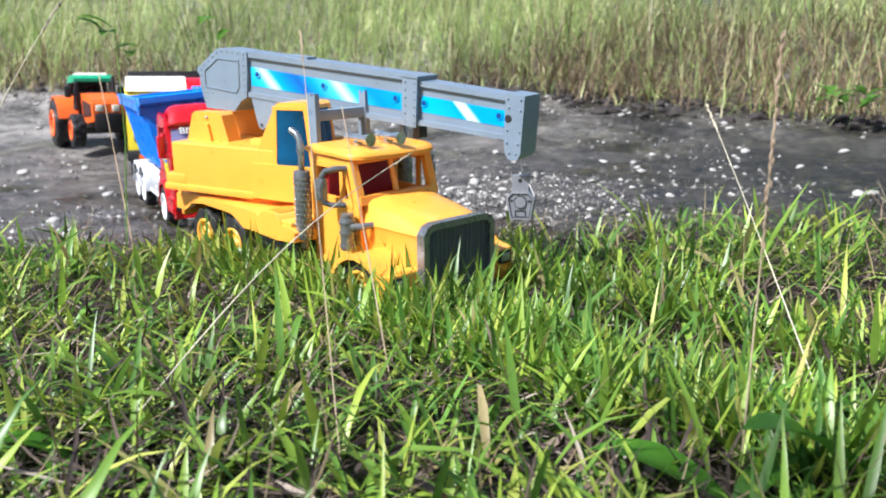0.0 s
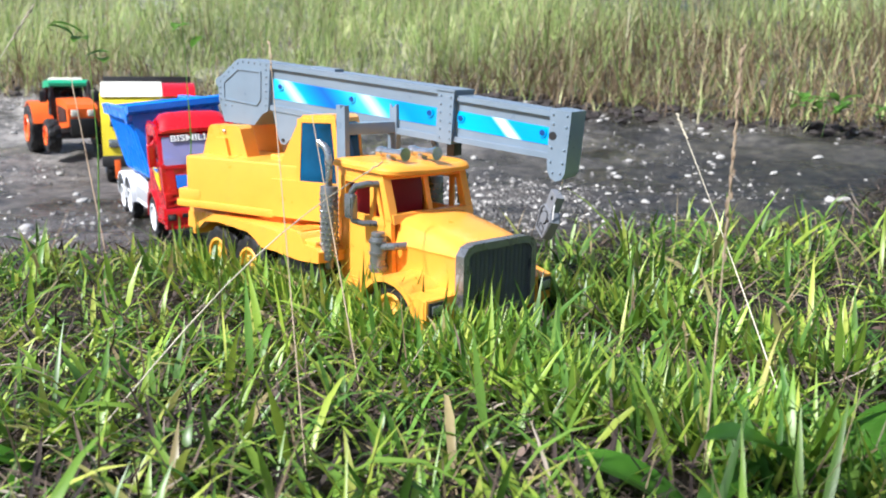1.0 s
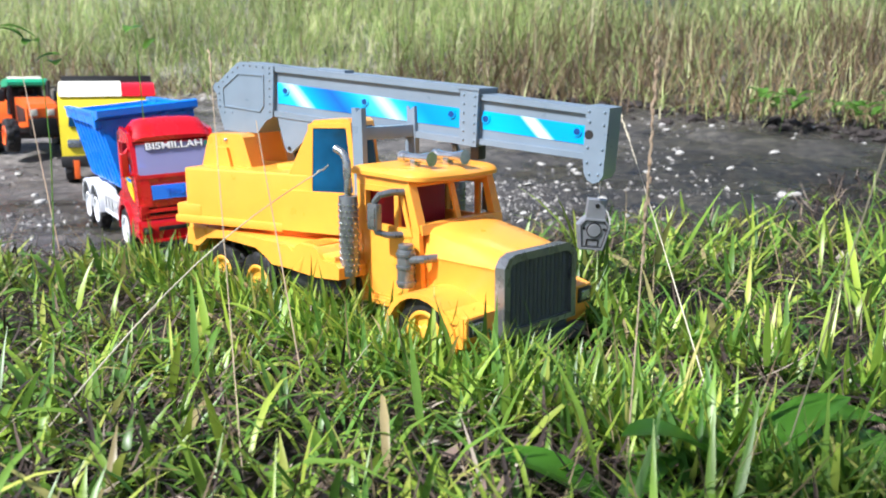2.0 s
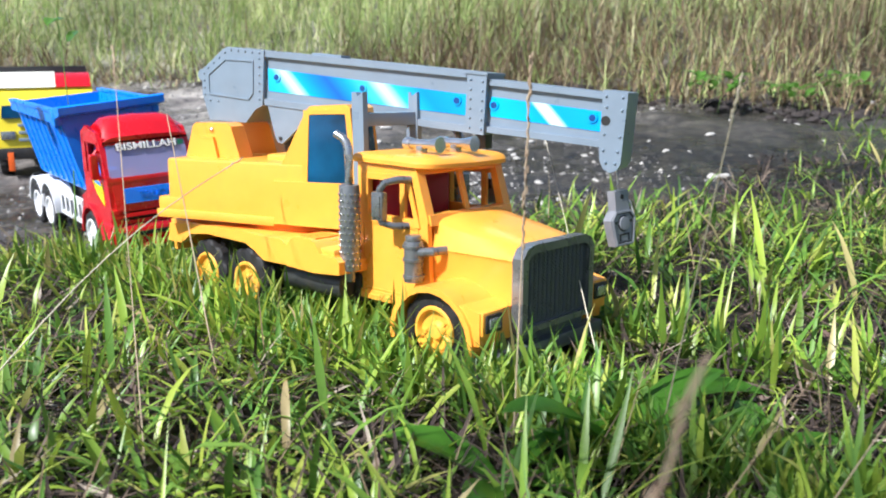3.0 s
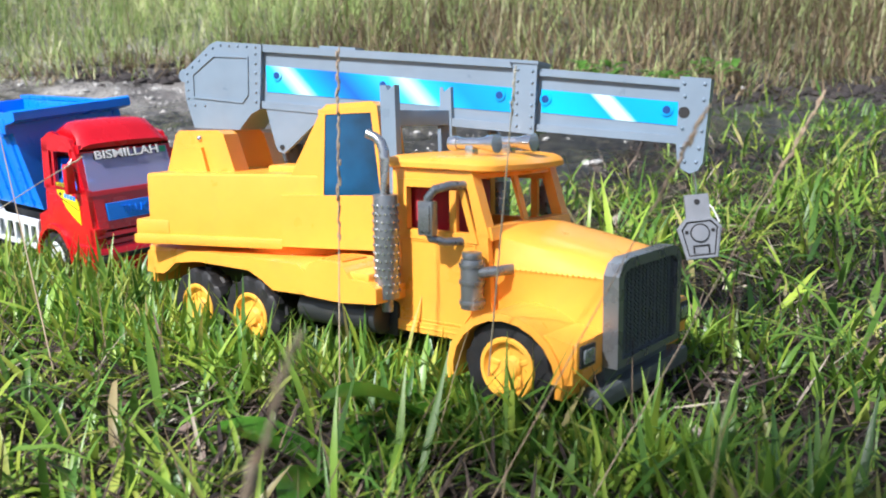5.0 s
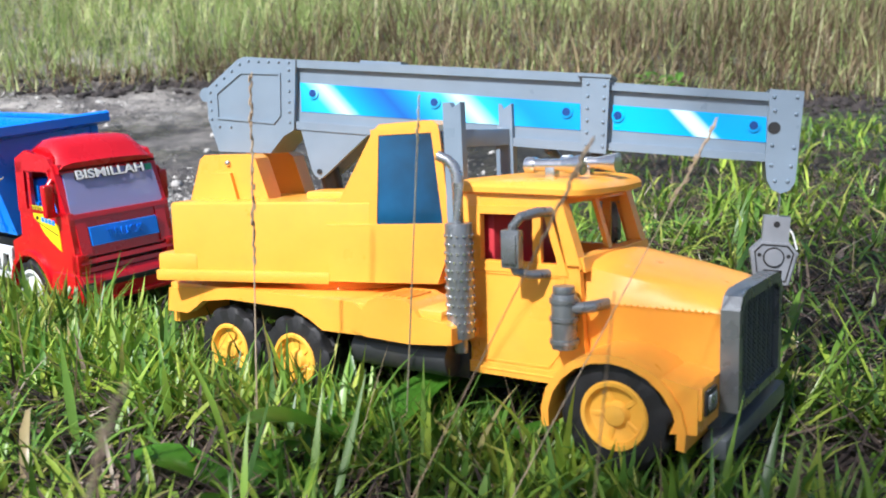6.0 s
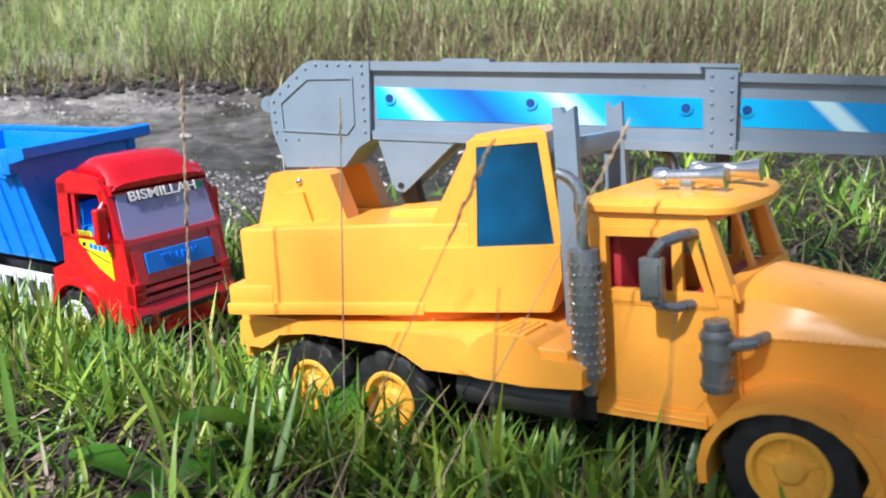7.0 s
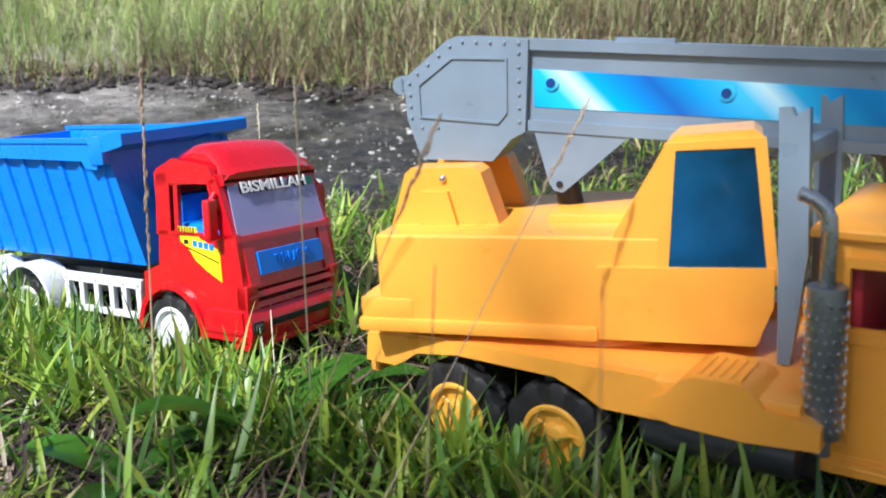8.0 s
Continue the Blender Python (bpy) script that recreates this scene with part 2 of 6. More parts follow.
CYAN, DEEP, PALEBLUE = (0.0, 0.36, 0.80), (0.004, 0.10, 0.42), (0.55, 0.85, 0.95)
FOIL_A = band_sticker("blue_foil", -0.042, 0.19, 0.9, [(0.0, CYAN), (0.11, (0.02, 0.5, 0.86)), (0.17, PALEBLUE), (0.22, CYAN), (0.30, (0.0, 0.20, 0.58)), (0.37, DEEP), (0.46, (0.0, 0.30, 0.72)), (0.56, (0.05, 0.52, 0.86)), (0.62, PALEBLUE), (0.68, (0.02, 0.46, 0.84)), (0.80, (0.0, 0.24, 0.62)), (1.0, (0.0, 0.34, 0.74))])
FOIL_B = band_sticker("cyan_foil", 0.213, 0.32, 0.9, [(0.0, (0.0, 0.42, 0.85)), (0.22, CYAN), (0.30, (0.0, 0.32, 0.78)), (0.34, PALEBLUE), (0.42, PALEBLUE), (0.47, (0.0, 0.32, 0.78)), (1.0, CYAN)])
# the strong unevenness of this blue stands in for a reflection
WINDOW_BLUE = mat("blue_window", (0.007, 0.095, 0.23), 0.05, metal=0.3, var=0.8, scale=14, bump=0, coat=0.3)
WINDSHIELD = glass("windshield", (0.42, 0.42, 0.72), 0.6)
GROUND = ground_material()
STONE = mat("pale_stone", (0.42, 0.41, 0.38), 0.8, var=0.35, scale=50, bump=0.6)
GRASS = foliage("grass_blades", [(0.0, (0.062, 0.155, 0.026)), (0.3, (0.125, 0.255, 0.038)), (0.6, (0.225, 0.370, 0.045)), (0.85, (0.35, 0.465, 0.058)), (0.95, (0.44, 0.48, 0.10)), (1.0, (0.38, 0.29, 0.16))], 0.38, 0.34)
# dead grass toned down to carry the shade in the meadow's gaps
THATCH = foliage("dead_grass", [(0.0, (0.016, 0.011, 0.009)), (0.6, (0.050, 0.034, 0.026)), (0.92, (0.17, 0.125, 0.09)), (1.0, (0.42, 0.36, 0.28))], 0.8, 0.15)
LITTER = foliage("dry_leaves", [(0.0, (0.05, 0.03, 0.024)), (0.6, (0.15, 0.095, 0.075)), (0.9, (0.32, 0.25, 0.20)), (1.0, (0.5, 0.44, 0.36))], 0.7, 0.1)
TALL = foliage("tall_grass", [(0.0, (0.14, 0.23, 0.06)), (0.4, (0.35, 0.48, 0.14)), (0.75, (0.54, 0.60, 0.25)), (1.0, (0.62, 0.56, 0.36))], 0.55, 0.42, 0.12)
DRY_TALL = foliage("dry_tall_grass", [(0.0, (0.07, 0.046, 0.026)), (0.5, (0.18, 0.125, 0.066)), (1.0, (0.38, 0.30, 0.17))], 0.7, 0.3, 0.12)
STALK = foliage("dry_stalk", [(0.0, (0.36, 0.24, 0.15)), (1.0, (0.52, 0.41, 0.28))], 0.7, 0.15)
BROAD = foliage("broad_leaf", [(0.0, (0.10, 0.30, 0.03)), (1.0, (0.22, 0.46, 0.06))], 0.32, 0.36)
GRAVEL = foliage("gravel", [(0.0, (0.04, 0.04, 0.038)), (0.5, (0.09, 0.085, 0.08)), (0.8, (0.24, 0.23, 0.21)), (1.0, (0.48, 0.46, 0.42))], 0.6, 0.0)
BARK = mat("bark", (0.11, 0.08, 0.055), 0.85, var=0.4, scale=25, bump=0.8)
BOSS_BLUE = mat("dark_blue_plastic", (0.006, 0.05, 0.22), 0.3, var=0.1)
PALE_STALK = foliage("bleached_stalk", [(0.0, (0.45, 0.40, 0.27)), (1.0, (0.6, 0.55, 0.42))], 0.7, 0.15)
CLOD = mat("dark_clods", (0.035, 0.028, 0.025), 0.8, var=0.6, scale=30, bump=0.8)
# tank grey, with the deck's shade put into the tone
DARK_GREY = mat("dark_grey_plastic", (0.028, 0.03, 0.032), 0.45, var=0.12, scale=50, dirt=0.25)
WEED = foliage("weed_leaves", [(0.0, (0.18, 0.40, 0.07)), (1.0, (0.34, 0.58, 0.13))], 0.4, 0.45)


# ---- building helpers ----
def part(name, bm, material, parent=None, label="", m=None, smooth=True):
    """Links a bmesh as one mesh object under a thing or part."""
    bmesh.ops.recalc_face_normals(bm, faces=bm.faces)
    me = bpy.data.meshes.new(name)
    if smooth:
        for f in bm.faces:
            f.smooth = True
        for e in bm.edges:
            if len(e.link_faces) == 2 and e.calc_face_angle(0) > 0.6:
                e.smooth = False
    bm.to_mesh(me)
    bm.free()
    me.materials.append(material)
    ob = new(name, me)
    if parent is not None:
        ob.parent = parent
    if m is not None:
        ob.matrix_basis = m
    return tagged(ob, label)


def thing(name, label, category, group="", m=None):
    ob = tagged(new(name), label, category, group)
    ob.empty_display_size = 0.02
    if m is not None:
        ob.matrix_basis = m
    return ob


def soften(bm, verts, width, seg=2):
    if width <= 0:
        return
    es = list({e for v in verts for e in v.link_edges})
    sharp = [e for e in es if len(e.link_faces) == 2 and e.calc_face_angle(0) > 0.35]
    bmesh.ops.bevel(bm, geom=sharp, offset=width, segments=seg, affect="EDGES", profile=0.6, clamp_overlap=True)


def box(bm, x0, x1, y0, y1, z0, z1, b=0.002, seg=2):
    vs = bmesh.ops.create_cube(bm, size=1.0, matrix=Matrix.LocRotScale(((x0 + x1) / 2, (y0 + y1) / 2, (z0 + z1) / 2), None, (abs(x1 - x0), abs(y1 - y0), abs(z1 - z0))))["verts"]
    soften(bm, vs, b, seg)
    return bm


def prism(bm, prof, y0, y1, b=0.002, seg=2):
    """A profile in x and z drawn out along y."""
    a = [bm.verts.new((x, y0, z)) for x, z in prof]
    c = [bm.verts.new((x, y1, z)) for x, z in prof]
    bm.faces.new(a)
    bm.faces.new(c[::-1])
    for i in range(len(prof)):
        j = (i + 1) % len(prof)
        bm.faces.new((a[j], a[i], c[i], c[j]))
    soften(bm, a + c, b, seg)
    return bm


def ring(bm, outer, inner, y0, y1):
    """A flat frame between two outlines in x and z, drawn out along y."""
    n = len(outer)
    v = [[bm.verts.new((x, y, z)) for x, z in o] for y in (y0, y1) for o in (outer, inner)]
    for i in range(n):
        j = (i + 1) % n
        bm.faces.new((v[0][i], v[0][j], v[1][j], v[1][i]))
        bm.faces.new((v[2][j], v[2][i], v[3][i], v[3][j]))
        bm.faces.new((v[0][j], v[0][i], v[2][i], v[2][j]))
        bm.faces.new((v[1][i], v[1][j], v[3][j], v[3][i]))
    return bm


def rod(bm, p, q, r, r2=None, n=14, b=0.0):
    """A round bar from p to q."""
    p, q = Vector(p), Vector(q)
    d = q - p
    m = Matrix.Translation((p + q) / 2) @ d.to_track_quat("Z", "Y").to_matrix().to_4x4()
    vs = bmesh.ops.create_cone(bm, cap_ends=True, segments=n, radius1=r, radius2=r if r2 is None else r2, depth=d.length, matrix=m)["verts"]
    soften(bm, vs, b)
    return bm


def pipe(bm, pts, r, n=10):
    """A bent round pipe along points."""
    rings = []
    pts = [Vector(p) for p in pts]
    for i, p in enumerate(pts):
        d = (pts[min(i + 1, len(pts) - 1)] - pts[max(i - 1, 0)]).normalized()
        q = d.to_track_quat("Z", "Y")
        rr = r[i] if isinstance(r, (list, tuple)) else r
        rings.append([bm.verts.new(p + q @ Vector((rr * math.cos(k * 2 * math.pi / n), rr * math.sin(k * 2 * math.pi / n), 0))) for k in range(n)])
    for a, c in zip(rings, rings[1:]):
        for k in range(n):
            bm.faces.new((a[k], a[(k + 1) % n], c[(k + 1) % n], c[k]))
    bm.faces.new(rings[0][::-1])
    bm.faces.new(rings[-1])
    return bm


def lathe(bm, prof, n=32, centre=(0, 0, 0), cap=True):
    """A profile of (radius, y) turned round the y axis."""
    rows = []
    for r, y in prof:
        rows.append([bm.verts.new((centre[0] + r * math.cos(k * 2 * math.pi / n), centre[1] + y, centre[2] + r * math.sin(k * 2 * math.pi / n))) for k in range(n)])
    for a, c in zip(rows, rows[1:]):
        for k in range(n):
            bm.faces.new((a[k], a[(k + 1) % n], c[(k + 1) % n], c[k]))
    if cap:
        bm.faces.new(rows[0][::-1])
        bm.faces.new(rows[-1])
    return bm


def loft(bm, rows, close=True):
    """A skin over rows of points; the ends are closed."""
    vs = [[bm.verts.new(p) for p in r] for r in rows]
    n = len(vs[0])
    for a, c in zip(vs, vs[1:]):
        for k in range(n if close else n - 1):
            bm.faces.new((a[k], a[(k + 1) % n], c[(k + 1) % n], c[k]))
    bm.faces.new(vs[0][::-1])
    bm.faces.new(vs[-1])
    return bm


def studs(bm, pts, r, axis_y=-1):
    """Small rivet heads standing out along y."""
    for x, y, z in pts:
        bmesh.ops.create_cone(bm, cap_ends=True, segments=8, radius1=r, radius2=r * 0.45, depth=r * 0.9,
                              matrix=Matrix.Translation((x, y + axis_y * r * 0.45, z)) @ Matrix.Rotation(radians(90), 4, "X" if axis_y < 0 else "X"))
    return bm


def lettering(text, size, depth, material, parent, m, label, bold=0.0):
    cu = bpy.data.curves.new("lettering", "FONT")
    cu.body, cu.size, cu.extrude, cu.align_x, cu.align_y = text, size, depth, "CENTER", "CENTER"
    cu.offset = bold
    tmp = bpy.data.objects.new("lettering", cu)
    scene.collection.objects.link(tmp)
    me = bpy.data.meshes.new_from_object(tmp.evaluated_get(bpy.context.evaluated_depsgraph_get()))
    bpy.data.objects.remove(tmp)
    me.materials.clear()
    me.materials.append(material)
    ob = new("lettering", me)
    ob.parent, ob.matrix_basis = parent, m
    return tagged(ob, label)


def wheel(parent, x, y, r, w, rim_r, rim_mat, label, spokes=5):
    """A wheel whose axle lies along y; it is a tyre with a rim in it. It faces away from the truck's middle."""
    s = 1 if y > 0 else -1
    n, rows, bm = 60, [], bmesh.new()
    # the tread's lugs alternate between the two shoulders
    for rr, side, lug in ((rim_r, -0.5, 0), (r * 0.9, -0.5, 0), (r * 0.985, -0.42, -1), (r, -0.3, -1), (r, -0.03, -1), (r, 0.03, 1), (r, 0.3, 1), (r * 0.985, 0.42, 1), (r * 0.9, 0.5, 0), (rim_r, 0.5, 0)):
        ring_ = []
        for k in range(n):
            a = 2 * math.pi * k / n
            low = lug and ((k // 3) % 2 == (0 if lug > 0 else 1))
            q = rr - (0.0024 if low else 0.0)
            ring_.append(bm.verts.new((q * math.cos(a), side * w, q * math.sin(a))))
        rows.append(ring_)
    for a, c in zip(rows, rows[1:] + rows[:1]):
        for k in range(n):
            bm.faces.new((a[k], a[(k + 1) % n], c[(k + 1) % n], c[k]))
    t = part("wheel", bm, TYRE, parent, label, Matrix.Translation((x, y, r)))
    o = w / 2 * s
    prof = [(rim_r * 1.01, -o * 0.9), (rim_r * 1.03, o * 1.05), (rim_r * 0.99, o * 1.16), (rim_r * 0.88, o * 1.14), (rim_r * 0.80, o * 0.72), (rim_r * 0.42, o * 0.62), (rim_r * 0.36, o * 0.80), (rim_r * 0.30, o * 0.95), (rim_r * 0.1, o * 1.0)]
    bm = lathe(bmesh.new(), prof, 32)
    for k in range(spokes):
        a = k * 2 * math.pi / spokes
        vs = bmesh.ops.create_cube(bm, size=1.0, matrix=Matrix.Rotation(a, 4, "Y") @ Matrix.LocRotScale((rim_r * 0.58, o * 0.66, 0), None, (rim_r * 0.5, abs(o) * 0.16, rim_r * 0.16)))["verts"]
        soften(bm, vs, 0.0005, 1)
    part("rim", bm, rim_mat, t)
    return t


# ---- ground ----
def bank_line(x):
    return 3.45 - 0.05 * min(0.0, x) - 0.45 * max(0.0, min(1.6, x)) + 0.06 * math.sin(2.3 * x + 0.6) + 0.03 * math.sin(7.1 * x)


def grass_line(x):
    return 1.16 + max(0.0, x + 0.1) * 0.28 + max(0.0, x - 0.55) * 0.75 + 0.07 * math.sin(5.2 * x) + 0.05 * math.sin(13.0 * x + 1.0)


def height(x, y):
    far = bank_line(x)
    z = 0.042 * max(0.0, min(y, far) - 1.3) ** 2
    if y > far:
        z += min(1.6, 0.24 * (y - far))
    rough = 0.004 if y < 1.2 else min(0.016, 0.004 + (y - 1.2) * 0.03)
    z += rough * (noise.noise((x * 5, y * 5, 3.1)) + 0.6 * noise.noise((x * 14, y * 14, 7.7)))
    return z


def make_ground():
    xs = sorted([-90, -50, -25, -14, -9, -6.5, -5, -4.2] + [-3.6 + i * 0.05 for i in range(161)] + [4.9, 5.6, 7, 9.5, 14, 25, 50, 90])
    ys = sorted([-60, -30, -12, -5, -2.5, -1.5] + [-1.0 + i * 0.05 for i in range(121)] + [5.3, 5.7, 6.3, 7, 8, 9.5, 12, 16, 24, 40, 70, 120])
    vs = [(x, y, height(x, y)) for y in ys for x in xs]
    n = len(xs)
    fs = [(j * n + i, j * n + i + 1, (j + 1) * n + i + 1, (j + 1) * n + i) for j in range(len(ys) - 1) for i in range(n - 1)]
    me = bpy.data.meshes.new("ground")
    me.from_pydata(vs, [], fs)
    me.shade_smooth()
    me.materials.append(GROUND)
    tagged(new("ground", me), "dark wet mud and soil with grit, rising to a bank", "ground", kind="structure")


make_ground()


def stone_mesh(seed, squash):
    rnd = random.Random(seed)
    bm = bmesh.new()
    bmesh.ops.create_icosphere(bm, subdivisions=2, radius=1.0)
    for v in bm.verts:
        v.co *= 1 + 0.28 * noise.noise(v.co * 1.3 + Vector((seed * 3.7, 0, 0))) + 0.1 * noise.noise(v.co * 3.5 + Vector((0, seed * 2.1, 0)))
        v.co.z *= squash
    for f in bm.faces:
        f.smooth = rnd.random() < 0.8
    me = bpy.data.meshes.new("stone")
    bm.to_mesh(me)
    bm.free()
    me.materials.append(STONE)
    return me


def stones():
    rnd = random.Random(3)
    shapes = [stone_mesh(k, rnd.uniform(0.45, 0.75)) for k in range(7)]
    n = 0
    while n < 230:
        y = rnd.uniform(1.3, 3.4)
        x = rnd.uniform(-0.75 * y, 0.95 * y)
        # a third lie along the bank, partly in place of glints on the mud
        if n % 3 == 0:
            y = bank_line(x) - rnd.uniform(0.0, 0.35)
        if y < grass_line(x) + 0.05 or noise.noise((x * 1.3, y * 1.3, 6.0)) + rnd.uniform(-0.3, 0.3) < -0.05:
            continue
        r = rnd.choice((0.0045, 0.005, 0.006, 0.007, 0.008, 0.010, 0.013)) * rnd.uniform(0.8, 1.25)
        ob = new("stone", shapes[n % 7])
        ob.matrix_basis = pose(x, y, height(x, y) + r * 0.22, rnd.uniform(-15, 15), rnd.uniform(-15, 15), rnd.uniform(0, 360)) @ Matrix.Diagonal((r * rnd.uniform(0.8, 1.4), r, r * rnd.uniform(0.8, 1.1), 1))
        tagged(ob, "pale grey stone lying on dark mud", "stone", "pale stones on the mud")
        n += 1


def gravel():
    rnd = random.Random(8)
    vs, fs = [], []
    base = [(1, 0, 0), (0, 1, 0), (-1, 0, 0), (0, -1, 0), (0, 0, 1)]
    for k in range(24000):
        y = rnd.uniform(1.2, 3.75)
        x = rnd.uniform(-0.8 * y, 0.95 * y)
        if k > 15000:  # a belt of grit along the foot of the bank, standing in for wet glints
            x = rnd.uniform(-2.6, 1.6)
            y = bank_line(x) - abs(rnd.gauss(0, 0.28))
        if k > 21000:  # a spill of pale grit beside the lane
            x, y = rnd.gauss(0.10, 0.16), rnd.gauss(1.68, 0.17)
            if y < grass_line(x) - 0.02:
                continue
        elif y > bank_line(x) + 0.1 or y < grass_line(x) - 0.05 or noise.noise((x * 2.2, y * 2.2, 1.0)) + rnd.uniform(-0.35, 0.35) - 0.6 * max(0.0, min(1.0, x)) < (0.0 if k < 15001 else -0.2):
            continue
        r, a, z, b = rnd.uniform(0.002, 0.007), rnd.uniform(0, 6.28), height(x, y), len(vs)
        for p in base:
            q = rnd.uniform(0.7, 1.3) * r
            vs.append((x + q * (p[0] * math.cos(a) - p[1] * math.sin(a)), y + q * (p[0] * math.sin(a) + p[1] * math.cos(a)), z - 0.001 + q * 0.8 * p[2]))
        fs += [(b, b + 1, b + 4), (b + 1, b + 2, b + 4), (b + 2, b + 3, b + 4), (b + 3, b, b + 4)]
    me = bpy.data.meshes.new("gravel")
    me.from_pydata(vs, [], fs)
    me.materials.append(GRAVEL)
    tagged(new("gravel", me), "small dark and pale grit scattered over wet mud", "gravel", kind="stuff")


def bank_debris():
    """Clods and sods that have slipped from the bank to its foot."""
    rnd = random.Random(14)
    ball = bmesh.new()
    bmesh.ops.create_icosphere(ball, subdivisions=1, radius=1.0)
    base, tris = [v.co.copy() for v in ball.verts], [[v.index for v in f.verts] for f in ball.faces]
    ball.free()
    vs, fs = [], []
    for _ in range(2600):
        x = rnd.uniform(-2.8, 2.6)
        y = bank_line(x) - 0.03 + rnd.gauss(0, 0.085)
        if noise.noise((x * 2.5, 0.0, 3.3)) + rnd.uniform(-0.4, 0.4) + 0.25 * max(-1.0, min(1.0, x)) < -0.1:
            continue
        r = rnd.uniform(0.006, 0.024) * rnd.uniform(0.6, 1.2)
        o, z = len(vs), height(x, y)
        e = Euler((rnd.uniform(0, 6), rnd.uniform(0, 6), rnd.uniform(0, 6))).to_matrix()
        for c in base:
            q = e @ (c * r * (1 + 0.5 * noise.noise(c * 1.7 + Vector((x * 31, y * 17, 0)))))
            vs.append((x + q.x * 1.3, y + q.y, z + q.z * 0.75 + r * 0.2))
        fs += [[o + k for k in f] for f in tris]
    me = bpy.data.meshes.new("bank_debris")
    me.from_pydata(vs, [], fs)
    me.materials.append(CLOD)
    tagged(new("bank_debris", me), "dark clods of soil at the foot of the bank", "soil clods", kind="stuff")


stones()
gravel()
bank_debris()


# ---- crane truck: x forward, y to its left, origin on the ground under the rear axles ----
SLEW = pose(0.03, 0, 0, 0, 0, 17.6)


def crane_chassis(t):
    bm = bmesh.new()
    box(bm, -0.098, 0.34, -0.03, 0.03, 0.048, 0.066, 0.002)
    box(bm, -0.06, 0.06, -0.062, 0.062, 0.03, 0.042, 0.003)
    box(bm, 0.285, 0.305, -0.06, 0.06, 0.03, 0.042, 0.003)
    box(bm, 0.10, 0.18, -0.06, 0.06, 0.034, 0.062, 0.004)
    part("chassis_frame", bm, BLACK, t, "black plastic underframe")
    deck = box(bmesh.new(), -0.104, 0.176, -0.087, 0.087, 0.080, 0.087, 0.002)
    for s in (-1, 1):
        prism(deck, [(-0.107, 0.062), (-0.104, 0.082), (-0.02, 0.0875), (0.10, 0.0875), (0.112, 0.080), (0.112, 0.064), (0.070, 0.0635), (0.056, 0.071), (0.04, 0.077), (-0.03, 0.078), (-0.062, 0.074), (-0.074, 0.066), (-0.082, 0.062)], s * 0.0885, s * 0.080, 0.0012)
    part("deck", deck, YELLOW, t)
    for s in (-1, 1):
        st = prism(bmesh.new(), [(0.098, 0.068), (0.101, 0.0775), (0.108, 0.0805), (0.116, 0.0900), (0.124, 0.0935), (0.146, 0.0935), (0.153, 0.0905), (0.160, 0.0820), (0.181, 0.0805), (0.186, 0.0770), (0.186, 0.066), (0.150, 0.063), (0.112, 0.064)], s * 0.0905, s * 0.050, 0.0032, 3)
        step = part("side_step", st, YELLOW, t)
        for x, z in [(0.1235 + k * 0.0054, 0.0937) for k in range(5)] + [(0.1635 + k * 0.0055, 0.0813) for k in range(3)]:
            part("tread_rib", box(bmesh.new(), x, x + 0.0022, s * 0.0855, s * 0.057, z - 0.0011, z + 0.0009, 0.0006, 1), YELLOW, step)
        part("fuel_tank", rod(bmesh.new(), (0.088, s * 0.066, 0.050), (0.172, s * 0.066, 0.050), 0.013, n=24, b=0.002), DARK_GREY, t, "grey plastic tank, darkened for the shade under the deck")
    tt = bmesh.new()
    bmesh.ops.create_cone(tt, cap_ends=True, segments=40, radius1=0.062, radius2=0.058, depth=0.008, matrix=Matrix.Translation((0.03, 0, 0.0885)))
    part("turntable", tt, YELLOW, t)
    part("rear_panel", box(bmesh.new(), -0.112, -0.104, -0.08, 0.08, 0.05, 0.078, 0.002), YELLOW, t)


